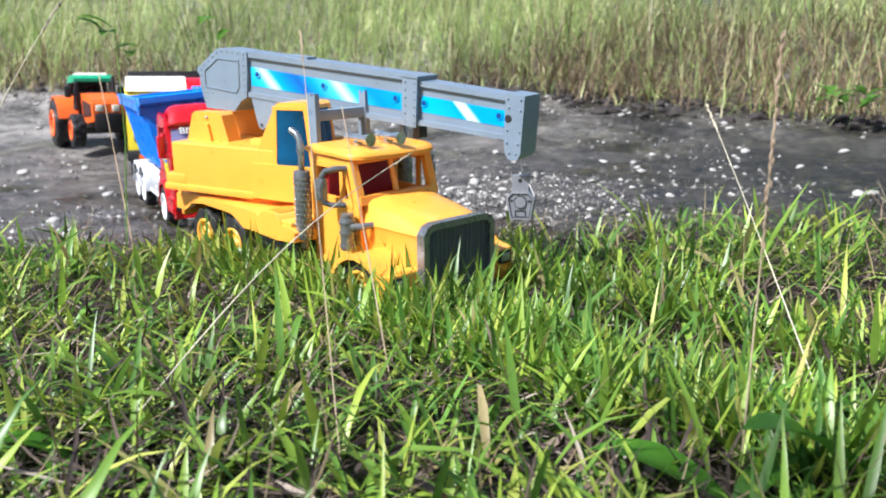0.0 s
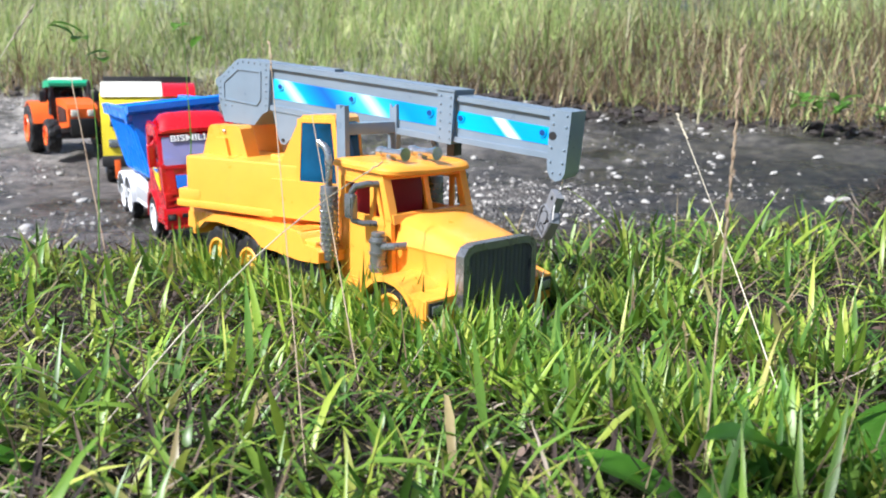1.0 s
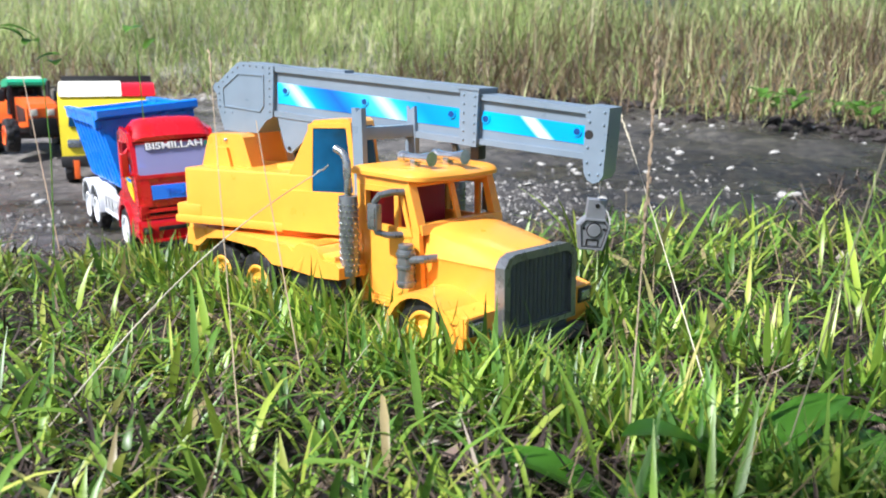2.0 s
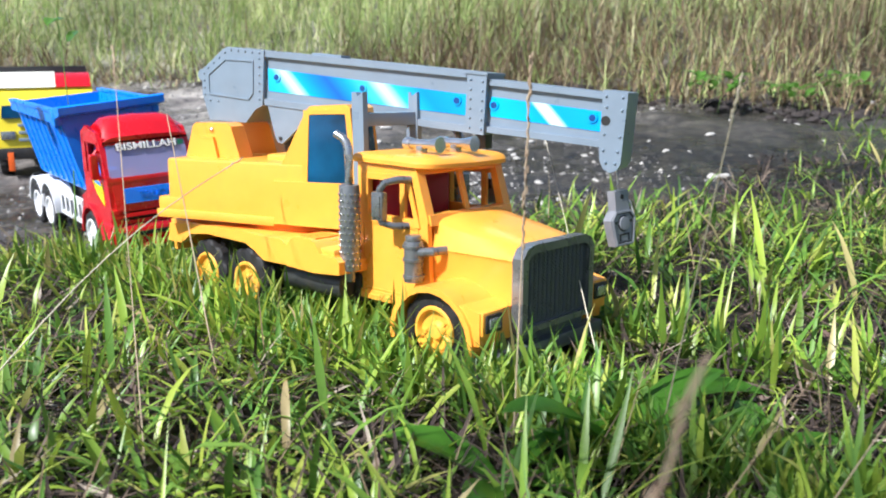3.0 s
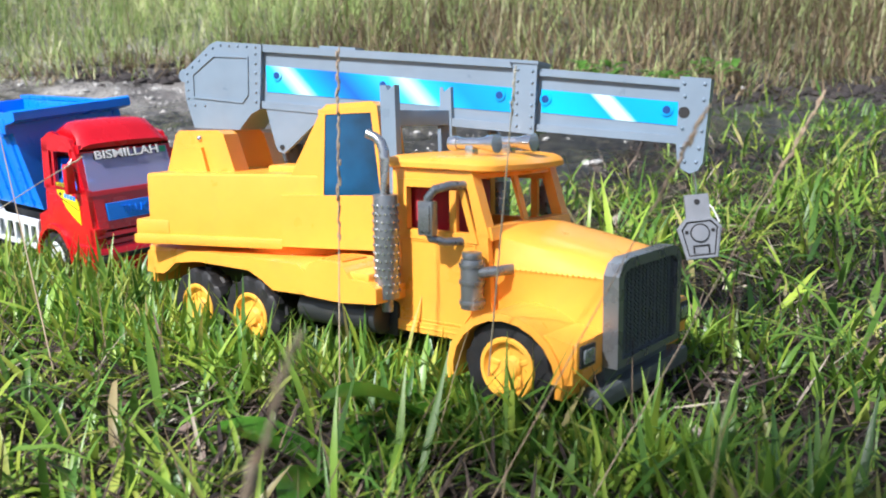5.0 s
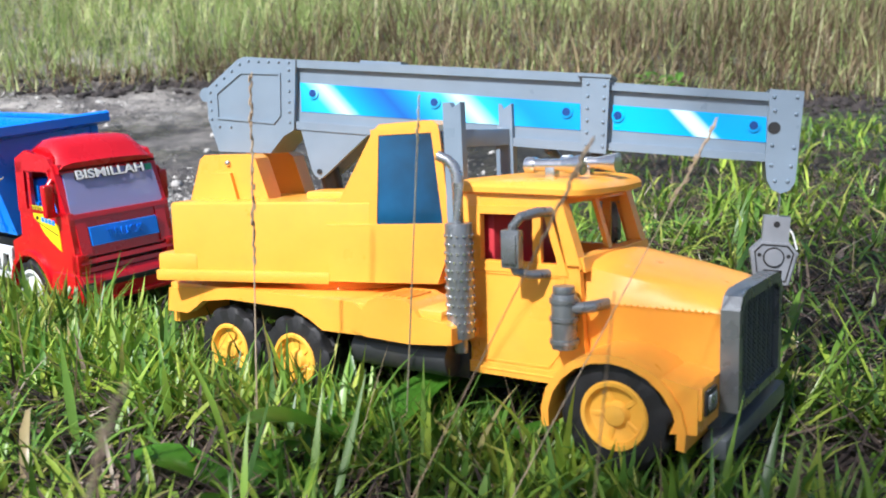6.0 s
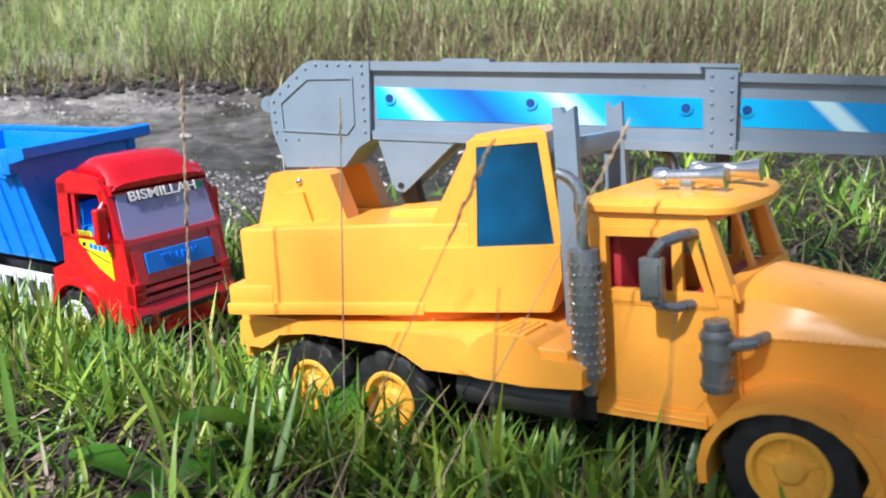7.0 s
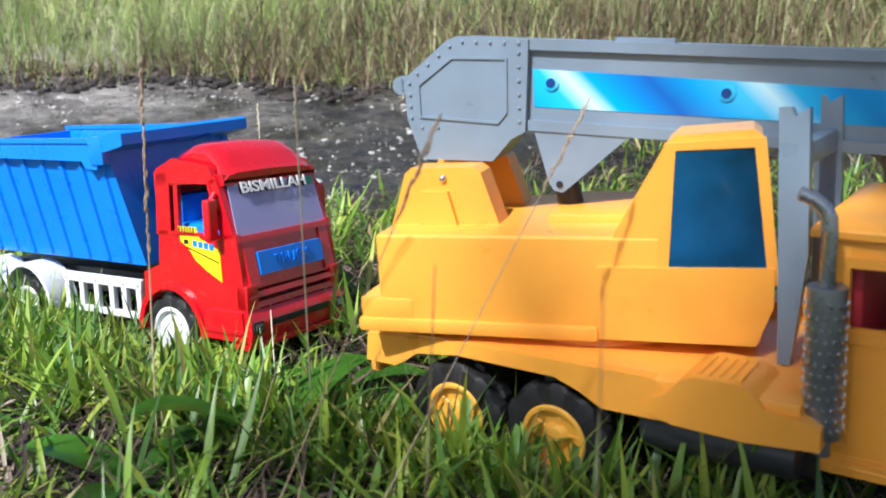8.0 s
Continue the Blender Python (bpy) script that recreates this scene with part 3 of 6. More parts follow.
def crane_cab(t):
    bm = bmesh.new()
    box(bm, 0.175, 0.1795, -0.052, 0.052, 0.040, 0.166, 0.001)
    box(bm, 0.18, 0.262, -0.053, 0.053, 0.046, 0.052, 0)
    cab = part("cab", bm, YELLOW, t)
    for s in (-1, 1):
        part("cab_side", prism(bmesh.new(), [(0.175, 0.040), (0.175, 0.119), (0.262, 0.119), (0.266, 0.060), (0.246, 0.040)], s * 0.057, s * 0.052, 0.0012), YELLOW, cab)
        part("pillar", box(bmesh.new(), 0.175, 0.1895, s * 0.057, s * 0.052, 0.117, 0.166, 0.001), YELLOW, cab)
        part("pillar", prism(bmesh.new(), [(0.2285, 0.117), (0.2285, 0.166), (0.2345, 0.166), (0.2345, 0.117)], s * 0.0565, s * 0.053, 0.0006), YELLOW, cab)
        part("pillar", prism(bmesh.new(), [(0.2535, 0.117), (0.241, 0.166), (0.2475, 0.166), (0.2635, 0.117)], s * 0.057, s * 0.0475, 0.001), YELLOW, cab)
        part("roof_rail", box(bmesh.new(), 0.188, 0.244, s * 0.0568, s * 0.0525, 0.151, 0.166, 0.0008), YELLOW, cab)
        part("window_frame", ring(bmesh.new(), [(0.181, 0.112), (0.181, 0.156), (0.241, 0.156), (0.2545, 0.112)], [(0.1895, 0.1185), (0.1895, 0.1505), (0.2375, 0.1505), (0.2475, 0.1185)], s * 0.0582, s * 0.0565), YELLOW, cab)
        part("door_outline", ring(bmesh.new(), [(0.1815, 0.0500), (0.1815, 0.1115), (0.2520, 0.1115), (0.2520, 0.0660), (0.2400, 0.0500)], [(0.1827, 0.0512), (0.1827, 0.1103), (0.2508, 0.1103), (0.2508, 0.0665), (0.2394, 0.0512)], s * 0.0577, s * 0.0565), YELLOW, cab)
        part("sill", prism(bmesh.new(), [(0.179, 0.0405), (0.179, 0.0485), (0.247, 0.0485), (0.247, 0.0405)], s * 0.0588, s * 0.056, 0.001), YELLOW, cab)
        part("sill_ridge", box(bmesh.new(), 0.180, 0.246, s * 0.0594, s * 0.058, 0.0438, 0.0455, 0.0004, 1), YELLOW, cab)
        part("door_badge", ring(bmesh.new(), [(0.1850, 0.0560), (0.1850, 0.0640), (0.1920, 0.0640), (0.1920, 0.0560)], [(0.1862, 0.0572), (0.1862, 0.0628), (0.1908, 0.0628), (0.1908, 0.0572)], s * 0.0576, s * 0.0565), YELLOW, cab)
    bm = bmesh.new()
    prism(bm, [(0.2575, 0.117), (0.2605, 0.117), (0.2455, 0.166), (0.2425, 0.166)], -0.003, 0.003, 0.0008)
    prism(bm, [(0.256, 0.115), (0.2655, 0.115), (0.2635, 0.124), (0.2545, 0.124)], -0.055, 0.055, 0.001)
    prism(bm, [(0.243, 0.157), (0.249, 0.157), (0.2465, 0.166), (0.2405, 0.166)], -0.055, 0.055, 0.0008)
    part("windscreen_frame", bm, YELLOW, cab)
    rows = []
    for grow, z in ((-0.004, 0.1638), (0.0, 0.1655), (0.0, 0.1690), (-0.0022, 0.1718), (-0.007, 0.1735), (-0.016, 0.1745)):
        pts = [(0.171 - grow, -0.0605 - grow), (0.171 - grow, 0.0605 + grow)]
        for k in range(7):
            a = math.pi / 2 * (1 - k / 6)
            pts.append((0.243 + (0.020 + grow) * math.cos(a), 0.0405 + (0.020 + grow) * math.sin(a)))
        for k in range(1, 6):
            f = k / 6
            pts.append((0.263 + grow + 0.004 * math.sin(math.pi * f), 0.0405 * (1 - 2 * f)))
        for k in range(7):
            a = -math.pi / 2 * k / 6
            pts.append((0.243 + (0.020 + grow) * math.cos(a), -0.0405 + (0.020 + grow) * math.sin(a)))
        rows.append([(x, y, z - 0.0022 * max(0.0, (x - 0.215) / 0.04)) for x, y in pts])
    roof = loft(bmesh.new(), rows)
    part("cab_roof", roof, YELLOW, t)
    seat = box(bmesh.new(), 0.182, 0.194, -0.047, 0.047, 0.08, 0.150, 0.004)
    box(seat, 0.19, 0.222, -0.047, 0.047, 0.075, 0.098, 0.004)
    box(seat, 0.238, 0.258, -0.050, 0.050, 0.09, 0.119, 0.003)
    part("seat_and_dash", seat, DARK_RED, t, "red plastic seat and dashboard")
    # bonnet
    rows = []
    for x, w, top in ((0.258, 0.050, 0.1225), (0.275, 0.050, 0.1195), (0.31, 0.0490, 0.1135), (0.338, 0.0480, 0.1075), (0.349, 0.0475, 0.1045)):
        rows.append([(x, -w, 0.05), (x, -w - 0.0008, 0.0925), (x, -w - 0.0022, 0.0955), (x, -w - 0.0005, 0.0985), (x, -w + 0.004, top - 0.0048), (x, -w + 0.010, top - 0.0012), (x, -0.02, top + 0.0012), (x, 0.02, top + 0.0012), (x, w - 0.010, top - 0.0012),
                     (x, w - 0.004, top - 0.0048), (x, w + 0.0005, 0.0985), (x, w + 0.0022, 0.0955), (x, w + 0.0008, 0.0925), (x, w, 0.05)])
    bon = loft(bmesh.new(), rows)
    bo = part("bonnet", bon, YELLOW, t)
    for s in (-1, 1):
        for i in range(21):
            part("rivet", studs(bmesh.new(), [(0.262 + i * 0.0040, s * (0.0524 - 0.00011 * i), 0.0958)], 0.0010, s), YELLOW, bo)
    for s in (-1, 1):
        prof_o, prof_i = [], []
        for k in range(13):
            a = math.pi * (1.06 - 1.12 * k / 12)
            prof_o.append((0.297 + 0.0455 * math.cos(a), 0.0315 + 0.0425 * math.sin(a)))
            prof_i.append((0.297 + 0.0405 * math.cos(a), 0.0315 + 0.0375 * math.sin(a)))
        fe = prism(bmesh.new(), prof_o + prof_i[::-1], s * 0.0915, s * 0.046, 0.0008)
        prism(fe, [(0.332, 0.032), (0.348, 0.034), (0.348, 0.060), (0.330, 0.064), (0.322, 0.062), (0.337, 0.045)], s * 0.089, s * 0.046, 0.002)
        part("fender", fe, YELLOW, t)
        part("headlight_housing", box(bmesh.new(), 0.334, 0.3505, s * 0.0880, s * 0.0630, 0.0415, 0.0610, 0.0022), YELLOW, t)
        hl = part("headlight", box(bmesh.new(), 0.3490, 0.3522, s * 0.0852, s * 0.0660, 0.0440, 0.0585, 0.0012), BLACK, t, "black headlight surround")
        part("lens", box(bmesh.new(), 0.3505, 0.3535, s * 0.0825, s * 0.0690, 0.0468, 0.0558, 0.0014), CHROME, hl, "silver headlight lens")
    # radiator grille with a woven front
    fr = bmesh.new()
    outer = [(-0.0505, 0.037), (-0.0505, 0.098), (-0.045, 0.1055), (-0.036, 0.1085), (0.036, 0.1085), (0.045, 0.1055), (0.0505, 0.098), (0.0505, 0.037)]
    inner = [(-0.0435, 0.042), (-0.0435, 0.0955), (-0.0400, 0.0995), (-0.034, 0.1015), (0.034, 0.1015), (0.0400, 0.0995), (0.0435, 0.0955), (0.0435, 0.042)]
    ring(fr, outer, inner, -0.3595, -0.3485)
    bmesh.ops.rotate(fr, verts=fr.verts, matrix=Matrix.Rotation(radians(90), 3, "Z"))
    g = part("grille_frame", fr, GUNMETAL, t, "dark silver grille surround")
    pan = box(bmesh.new(), 0.350, 0.3555, -0.0445, 0.0445, 0.040, 0.1025, 0.0)
    for i in range(15):
        for j in range(19):
            y, z = -0.0415 + i * 0.00593, 0.0440 + j * 0.00305 + (0.0015 if i % 2 else 0)
            bmesh.ops.create_cube(pan, size=1.0, matrix=Matrix.LocRotScale((0.3557, y, z), Euler((radians(38 if i % 2 else -38), 0, 0)), (0.0016, 0.0052, 0.0013)))
    part("grille_mesh", pan, GRILLE, g, "dark grey woven grille", smooth=False)
    bu = box(bmesh.new(), 0.344, 0.359, -0.070, 0.070, 0.014, 0.027, 0.003)
    box(bu, 0.33, 0.35, -0.05, 0.05, 0.02, 0.04, 0.001)
    part("bumper", bu, GRILLE, t, "grey plastic bumper")


def crane_fittings(t):
    for s in (-1, 1):
        ex = rod(bmesh.new(), (0.183, s * 0.0745, 0.068), (0.183, s * 0.0745, 0.1455), 0.0092, n=24, b=0.001)
        dots = bmesh.new()
        for i in range(12):
            for k in range(14):
                a = (k + 0.5 * (i % 2)) * 2 * math.pi / 14
                bmesh.ops.create_cube(dots, size=1.0, matrix=Matrix.Translation((0.183, s * 0.0745, 0.0735 + i * 0.0058)) @ Matrix.Rotation(a, 4, "Z") @ Matrix.LocRotScale((0.0094, 0, 0), Euler((radians(45), 0, 0)), (0.0012, 0.0016, 0.0016)))
        rod(ex, (0.183, s * 0.0745, 0.058), (0.183, s * 0.0745, 0.07), 0.0045, n=14)
        e = part("exhaust", ex, GUNMETAL, t, "silver studded exhaust guard")
        part("stud_sleeve", dots, BRIGHT, e, "bright studs", smooth=False)
        pts = [(0.183, s * 0.0745, 0.140), (0.183, s * 0.0745, 0.172), (0.1825, s * 0.0745, 0.178), (0.1805, s * 0.075, 0.183), (0.1765, s * 0.076, 0.187), (0.170, s * 0.078, 0.190)]
        part("exhaust_pipe", pipe(bmesh.new(), pts, [0.0040, 0.0040, 0.0039, 0.0038, 0.0036, 0.0034], 12), CHROME, e)
        fi = rod(bmesh.new(), (0.2565, s * 0.068, 0.068), (0.2565, s * 0.068, 0.103), 0.0082, n=20, b=0.001)
        for z in (0.0715, 0.086, 0.0975):
            rod(fi, (0.2565, s * 0.068, z), (0.2565, s * 0.068, z + 0.0025), 0.0094, n=20)
        rod(fi, (0.2565, s * 0.068, 0.103), (0.2565, s * 0.068, 0.108), 0.007, n=18, b=0.001)
        pipe(fi, [(0.2565, s * 0.068, 0.0935), (0.266, s * 0.068, 0.0945), (0.274, s * 0.063, 0.0955), (0.278, s * 0.048, 0.0955)], 0.0038)
        part("air_filter", fi, GUNMETAL, t, "silver air filter canister")
        mi = pipe(bmesh.new(), [(0.242, s * 0.055, 0.153), (0.238, s * 0.068, 0.1535), (0.231, s * 0.0765, 0.151), (0.2265, s * 0.078, 0.145), (0.2255, s * 0.078, 0.138)], 0.0033)
        pipe(mi, [(0.2255, s * 0.078, 0.122), (0.2275, s * 0.077, 0.1165), (0.234, s * 0.070, 0.1135), (0.241, s * 0.055, 0.113)], 0.0031)
        box(mi, 0.2190, 0.2320, s * 0.0815, s * 0.0745, 0.1185, 0.1430, 0.0012)
        box(mi, 0.2205, 0.2305, s * 0.0828, s * 0.0800, 0.1215, 0.1400, 0.0006)
        part("mirror", mi, GUNMETAL, t, "silver side mirror on a bent arm")
    for x0, x1, y in ((0.214, 0.252, -0.030), (0.224, 0.262, 0.004)):
        ho = bmesh.new()
        rod(ho, (x0, y, 0.1815), (x1 - 0.010, y, 0.1815), 0.0042, n=14)
        rod(ho, (x1 - 0.014, y, 0.1815), (x1, y, 0.1815), 0.0042, 0.0070, n=18)
        rod(ho, (x0 - 0.004, y, 0.1815), (x0 + 0.004, y, 0.1815), 0.0056, n=14, b=0.0015)
        box(ho, x0 + 0.012, x0 + 0.019, y - 0.004, y + 0.004, 0.1725, 0.1805, 0.0008)
        rod(ho, (x0 + 0.017, y - 0.001, 0.1805), (x0 + 0.021, y + 0.017, 0.1805), 0.0026, n=10)
        part("roof_horn", ho, BRIGHT, t, "silver trumpet-shaped roof horn")
    # upright rest for the boom, behind the cab
    fr = bmesh.new()
    for y in (-0.037, 0.034):
        prism(fr, [(0.1515, 0.088), (0.149, 0.226), (0.155, 0.226), (0.157, 0.222), (0.164, 0.226), (0.1655, 0.150), (0.158, 0.088)], y - 0.003, y + 0.003, 0.001)
    box(fr, 0.153, 0.162, -0.036, 0.033, 0.1945, 0.207, 0.001)
    part("boom_rest", fr, GREY, t, "grey plastic H-shaped boom rest")


def crane_superstructure(t):
    bm = bmesh.new()
    box(bm, -0.133, 0.096, -0.0665, 0.0665, 0.094, 0.156, 0.004, 3)
    box(bm, -0.148, 0.006, -0.0695, 0.0695, 0.0925, 0.1015, 0.0022)
    box(bm, -0.1465, -0.11, -0.0675, 0.0675, 0.098, 0.1150, 0.003)
    for s in (-1, 1):
        prism(bm, [(0.0065, 0.0955), (0.0065, 0.1385), (0.1015, 0.1400), (0.1015, 0.118), (0.093, 0.0955)], s * 0.0705, s * 0.060, 0.0014)
    su = part("superstructure", bm, YELLOW, t, "", SLEW)
    # raised deck and lugs that hold the boom
    bm = bmesh.new()
    box(bm, -0.03, 0.06, -0.03, 0.05, 0.15, 0.1615, 0.003)
    part("raised_deck", bm, YELLOW, su)
    for y0, y1 in ((-0.036, -0.0135), (0.031, 0.052)):
        bm = bmesh.new()
        prism(bm, [(-0.1335, 0.153), (-0.1215, 0.189), (-0.117, 0.1925), (-0.0755, 0.1925), (-0.0705, 0.189), (-0.0590, 0.153)], y0, y1, 0.0018)
        if y0 < 0:
            prism(bm, [(-0.113, 0.153), (-0.110, 0.1775), (-0.092, 0.1775), (-0.086, 0.153)], -0.040, -0.034, 0.0018)
        part("boom_lug", bm, YELLOW, su)
    cabin = prism(bmesh.new(), [(0.012, 0.150), (0.0165, 0.159), (0.0450, 0.2085), (0.0500, 0.2125), (0.0900, 0.2145), (0.0945, 0.211), (0.1030, 0.140), (0.100, 0.130)], -0.0655, -0.022, 0.0025, 3)
    ring(cabin, [(0.0390, 0.1300), (0.0440, 0.2085), (0.0960, 0.2105), (0.1042, 0.1300)], [(0.0458, 0.1330), (0.0500, 0.2045), (0.0905, 0.2055), (0.0983, 0.1330)], -0.0687, -0.0645)
    ca = part("operator_cabin", cabin, YELLOW, t, "", SLEW)
    pane = [(0.0454, 0.1300), (0.0496, 0.2049), (0.0909, 0.2059), (0.0987, 0.1300)]
    part("window_gasket", prism(bmesh.new(), [(0.0440, 0.1292), (0.0483, 0.2064), (0.0921, 0.2074), (0.1002, 0.1292)], -0.0674, -0.0648, 0.0003), BLACK, ca, "black gasket round the window")
    sw = part("side_window", prism(bmesh.new(), pane, -0.0679, -0.0650, 0), WINDOW_BLUE, ca, "dark blue glossy window", smooth=False)
    fw = bmesh.new()
    loft(fw, [[(0.0932, -0.060, 0.2065), (0.0932, -0.028, 0.2065), (0.0958, -0.028, 0.2065), (0.0958, -0.060, 0.2065)], [(0.1002, -0.060, 0.148), (0.1002, -0.028, 0.148), (0.1026, -0.028, 0.148), (0.1026, -0.060, 0.148)]])
    part("front_window", fw, WINDOW_BLUE, ca, "dark blue glossy window", smooth=False)
    sc = bmesh.new()
    bmesh.ops.create_uvsphere(sc, u_segments=12, v_segments=8, radius=0.0027, matrix=Matrix.Translation((-0.0955, -0.036, 0.1855)))
    part("screw", sc, STEEL, su, "bright steel screw head")


def crane_boom(t):
    Y0, Y1 = -0.0105, 0.0285
    # upper edge and lower edge of the main arm
    up = lambda x: 0.2688 - 0.0945 * (x + 0.0527)
    lo = lambda x: 0.2122 - 0.0990 * (x + 0.0468)
    bm = prism(bmesh.new(), [(-0.0468, lo(-0.0468)), (0.192, lo(0.192)), (0.192, up(0.192)), (-0.0527, up(-0.0527))], Y0 + 0.0035, Y1 - 0.0035, 0.0006)
    prism(bm, [(0.01, up(0.01) - 0.001), (0.045, up(0.045) - 0.001), (0.045, up(0.045) + 0.0028), (0.01, up(0.01) + 0.0028)], 0.0, 0.018, 0.0006)
    b = part("boom", bm, GREY, t, "", SLEW)
    for y in (Y0, Y1 - 0.0036):
        part("flange", prism(bmesh.new(), [(-0.045, up(-0.045) - 0.0062), (0.191, up(0.191) - 0.0062), (0.191, up(0.191) + 0.0004), (-0.045, up(-0.045) + 0.0004)], y, y + 0.0036, 0.0008), GREY, b)
        part("flange", prism(bmesh.new(), [(-0.045, lo(-0.045) - 0.0004), (0.191, lo(0.191) - 0.0004), (0.191, lo(0.191) + 0.0062), (-0.045, lo(-0.045) + 0.0062)], y, y + 0.0036, 0.0008), GREY, b)
    # end housing
    tail = [(-0.1262, 0.2220), (-0.1268, 0.2478), (-0.0960, 0.2705), (-0.0890, 0.2728), (-0.0420, 0.2680), (-0.0465, 0.2110), (-0.0560, 0.2065), (-0.0690, 0.1925), (-0.1180, 0.1950)]
    te = prism(bmesh.new(), tail, Y0 - 0.0015, Y1 + 0.0015, 0.0016)
    ring(te, [(-0.1175, 0.2225), (-0.1175, 0.2440), (-0.0930, 0.2605), (-0.0560, 0.2580), (-0.0575, 0.2235), (-0.0640, 0.2165)], [(-0.1160, 0.2238), (-0.1160, 0.2432), (-0.0926, 0.2590), (-0.0575, 0.2566), (-0.0590, 0.2242), (-0.0646, 0.2180)], Y0 - 0.0026, Y0)
    rod(te, (-0.132, Y0 + 0.006, 0.2435), (-0.132, Y1 - 0.006, 0.2435), 0.0062, n=18)
    box(te, -0.132, -0.12, Y0 + 0.006, Y1 - 0.006, 0.2385, 0.2485, 0.0005)
    rv = [(-0.1230, Y0 - 0.0015, 0.2450 - 0.0075 * i) for i in range(4)] + [(-0.1170 + 0.0078 * i, Y0 - 0.0015, 0.2510 + 0.0053 * i) for i in range(4)]
    rv += [(-0.0850 + 0.0092 * i, Y0 - 0.0015, 0.2692 - 0.0008 * i) for i in range(5)] + [(-0.0485 - 0.0003 * i, Y0 - 0.0015, 0.2600 - 0.0085 * i) for i in range(6)] + [(-0.116 + i * 0.011, Y0 - 0.0015, 0.2160 - i * 0.0006) for i in range(2)]
    part("boom_housing", te, GREY, b)
    for q in rv:
        part("rivet", studs(bmesh.new(), [q], 0.0014), GREY, b)
    # triangular bracket and ram below the arm
    br = prism(bmesh.new(), [(-0.0415, 0.212), (0.020, 0.2065), (0.012, 0.2005), (-0.0195, 0.1745), (-0.0245, 0.1710), (-0.0300, 0.1725), (-0.0330, 0.1780)], Y0 + 0.001, Y0 + 0.006, 0.0008)
    prism(br, [(-0.0415, 0.212), (0.020, 0.2065), (0.012, 0.2005), (-0.0195, 0.1745), (-0.0245, 0.1710), (-0.0300, 0.1725), (-0.0330, 0.1780)], Y1 - 0.006, Y1 - 0.001, 0.0008)
    part("ram_bracket", br, GREY, b)
    ram = rod(bmesh.new(), (-0.026, 0.009, 0.1775), (-0.022, 0.009, 0.158), 0.0085, n=16)
    rod(ram, (-0.026, Y0, 0.1765), (-0.026, Y1, 0.1765), 0.0022, n=12)
    part("ram_foot", ram, BLACK, b, "black pivot below the arm")
    # sliding inner arm with its collar and tip
    iu = lambda x: 0.2388 - 0.1090 * (x - 0.21)
    il = lambda x: 0.1888 - 0.0950 * (x - 0.21)
    ia = prism(bmesh.new(), [(0.19, il(0.19)), (0.325, il(0.325)), (0.325, iu(0.325)), (0.19, iu(0.19))], Y0 + 0.0045, Y1 - 0.0045, 0.0006)
    a = part("inner_arm", ia, GREY, t, "", SLEW)
    for y in (Y0 + 0.001, Y1 - 0.0045):
        part("flange", prism(bmesh.new(), [(0.20, iu(0.20) - 0.0058), (0.322, iu(0.322) - 0.0058), (0.322, iu(0.322)), (0.20, iu(0.20))], y, y + 0.0036, 0.0007), GREY, a)
        part("flange", prism(bmesh.new(), [(0.20, il(0.20)), (0.322, il(0.322)), (0.322, il(0.322) + 0.0058), (0.20, il(0.20) + 0.0058)], y, y + 0.0036, 0.0007), GREY, a)
    co = prism(bmesh.new(), [(0.1895, 0.1885), (0.2085, 0.1862), (0.2115, 0.2432), (0.1915, 0.2455)], Y0 - 0.0030, Y1 + 0.0030, 0.0010)
    prism(co, [(0.188, 0.2440), (0.2125, 0.2415), (0.2125, 0.2440), (0.188, 0.2465)], Y0 - 0.004, Y1 + 0.004, 0.0005)
    part("collar", co, GREY, b)
    for q in [(x + 0.0003 * i, Y0 - 0.003, 0.1935 + 0.0089 * i - (0.0017 if x > 0.2 else 0)) for x in (0.1940, 0.2060) for i in range(6)]:
        part("rivet", studs(bmesh.new(), [q], 0.0014), GREY, b)
    part("support_peg", box(bmesh.new(), 0.196, 0.2055, 0.0, 0.018, 0.172, 0.188, 0.001), BLACK, b, "black peg below the collar")
    tip = [(0.3195, 0.1785), (0.3205, 0.1660), (0.3240, 0.1590), (0.3300, 0.1558), (0.3360, 0.1580), (0.3395, 0.1640), (0.3440, 0.2265), (0.3215, 0.2290)]
    tp = prism(bmesh.new(), tip, Y0 - 0.0012, Y1 + 0.0012, 0.0010)
    part("arm_tip", tp, GREY, a)
    rv = [(0.3245, Y0 - 0.0012, 0.2235), (0.3395, Y0 - 0.0012, 0.2225), (0.3252, Y0 - 0.0012, 0.2140), (0.3390, Y0 - 0.0012, 0.2110), (0.3238, Y0 - 0.0012, 0.1900), (0.3380, Y0 - 0.0012, 0.1880), (0.3235, Y0 - 0.0012, 0.1760), (0.3365, Y0 - 0.0012, 0.1750), (0.3260, Y0 - 0.0012, 0.1650), (0.3345, Y0 - 0.0012, 0.1645)]
    for q in rv:
        part("rivet", studs(bmesh.new(), [q], 0.0015), GREY, a)
    # printed blue foils with round bosses through them
    part("blue_foil", prism(bmesh.new(), [(-0.0410, 0.2262), (0.1890, 0.2042), (0.1890, 0.2240), (-0.0410, 0.2498)], Y0 + 0.0030, Y0 + 0.0036, 0), FOIL_A, b, "blue and white printed foil", smooth=False)
    part("cyan_foil", prism(bmesh.new(), [(0.2130, 0.2038), (0.3200, 0.1918), (0.3200, 0.2098), (0.2130, 0.2222)], Y0 + 0.0040, Y0 + 0.0046, 0), FOIL_B, a, "cyan and white printed foil", smooth=False)
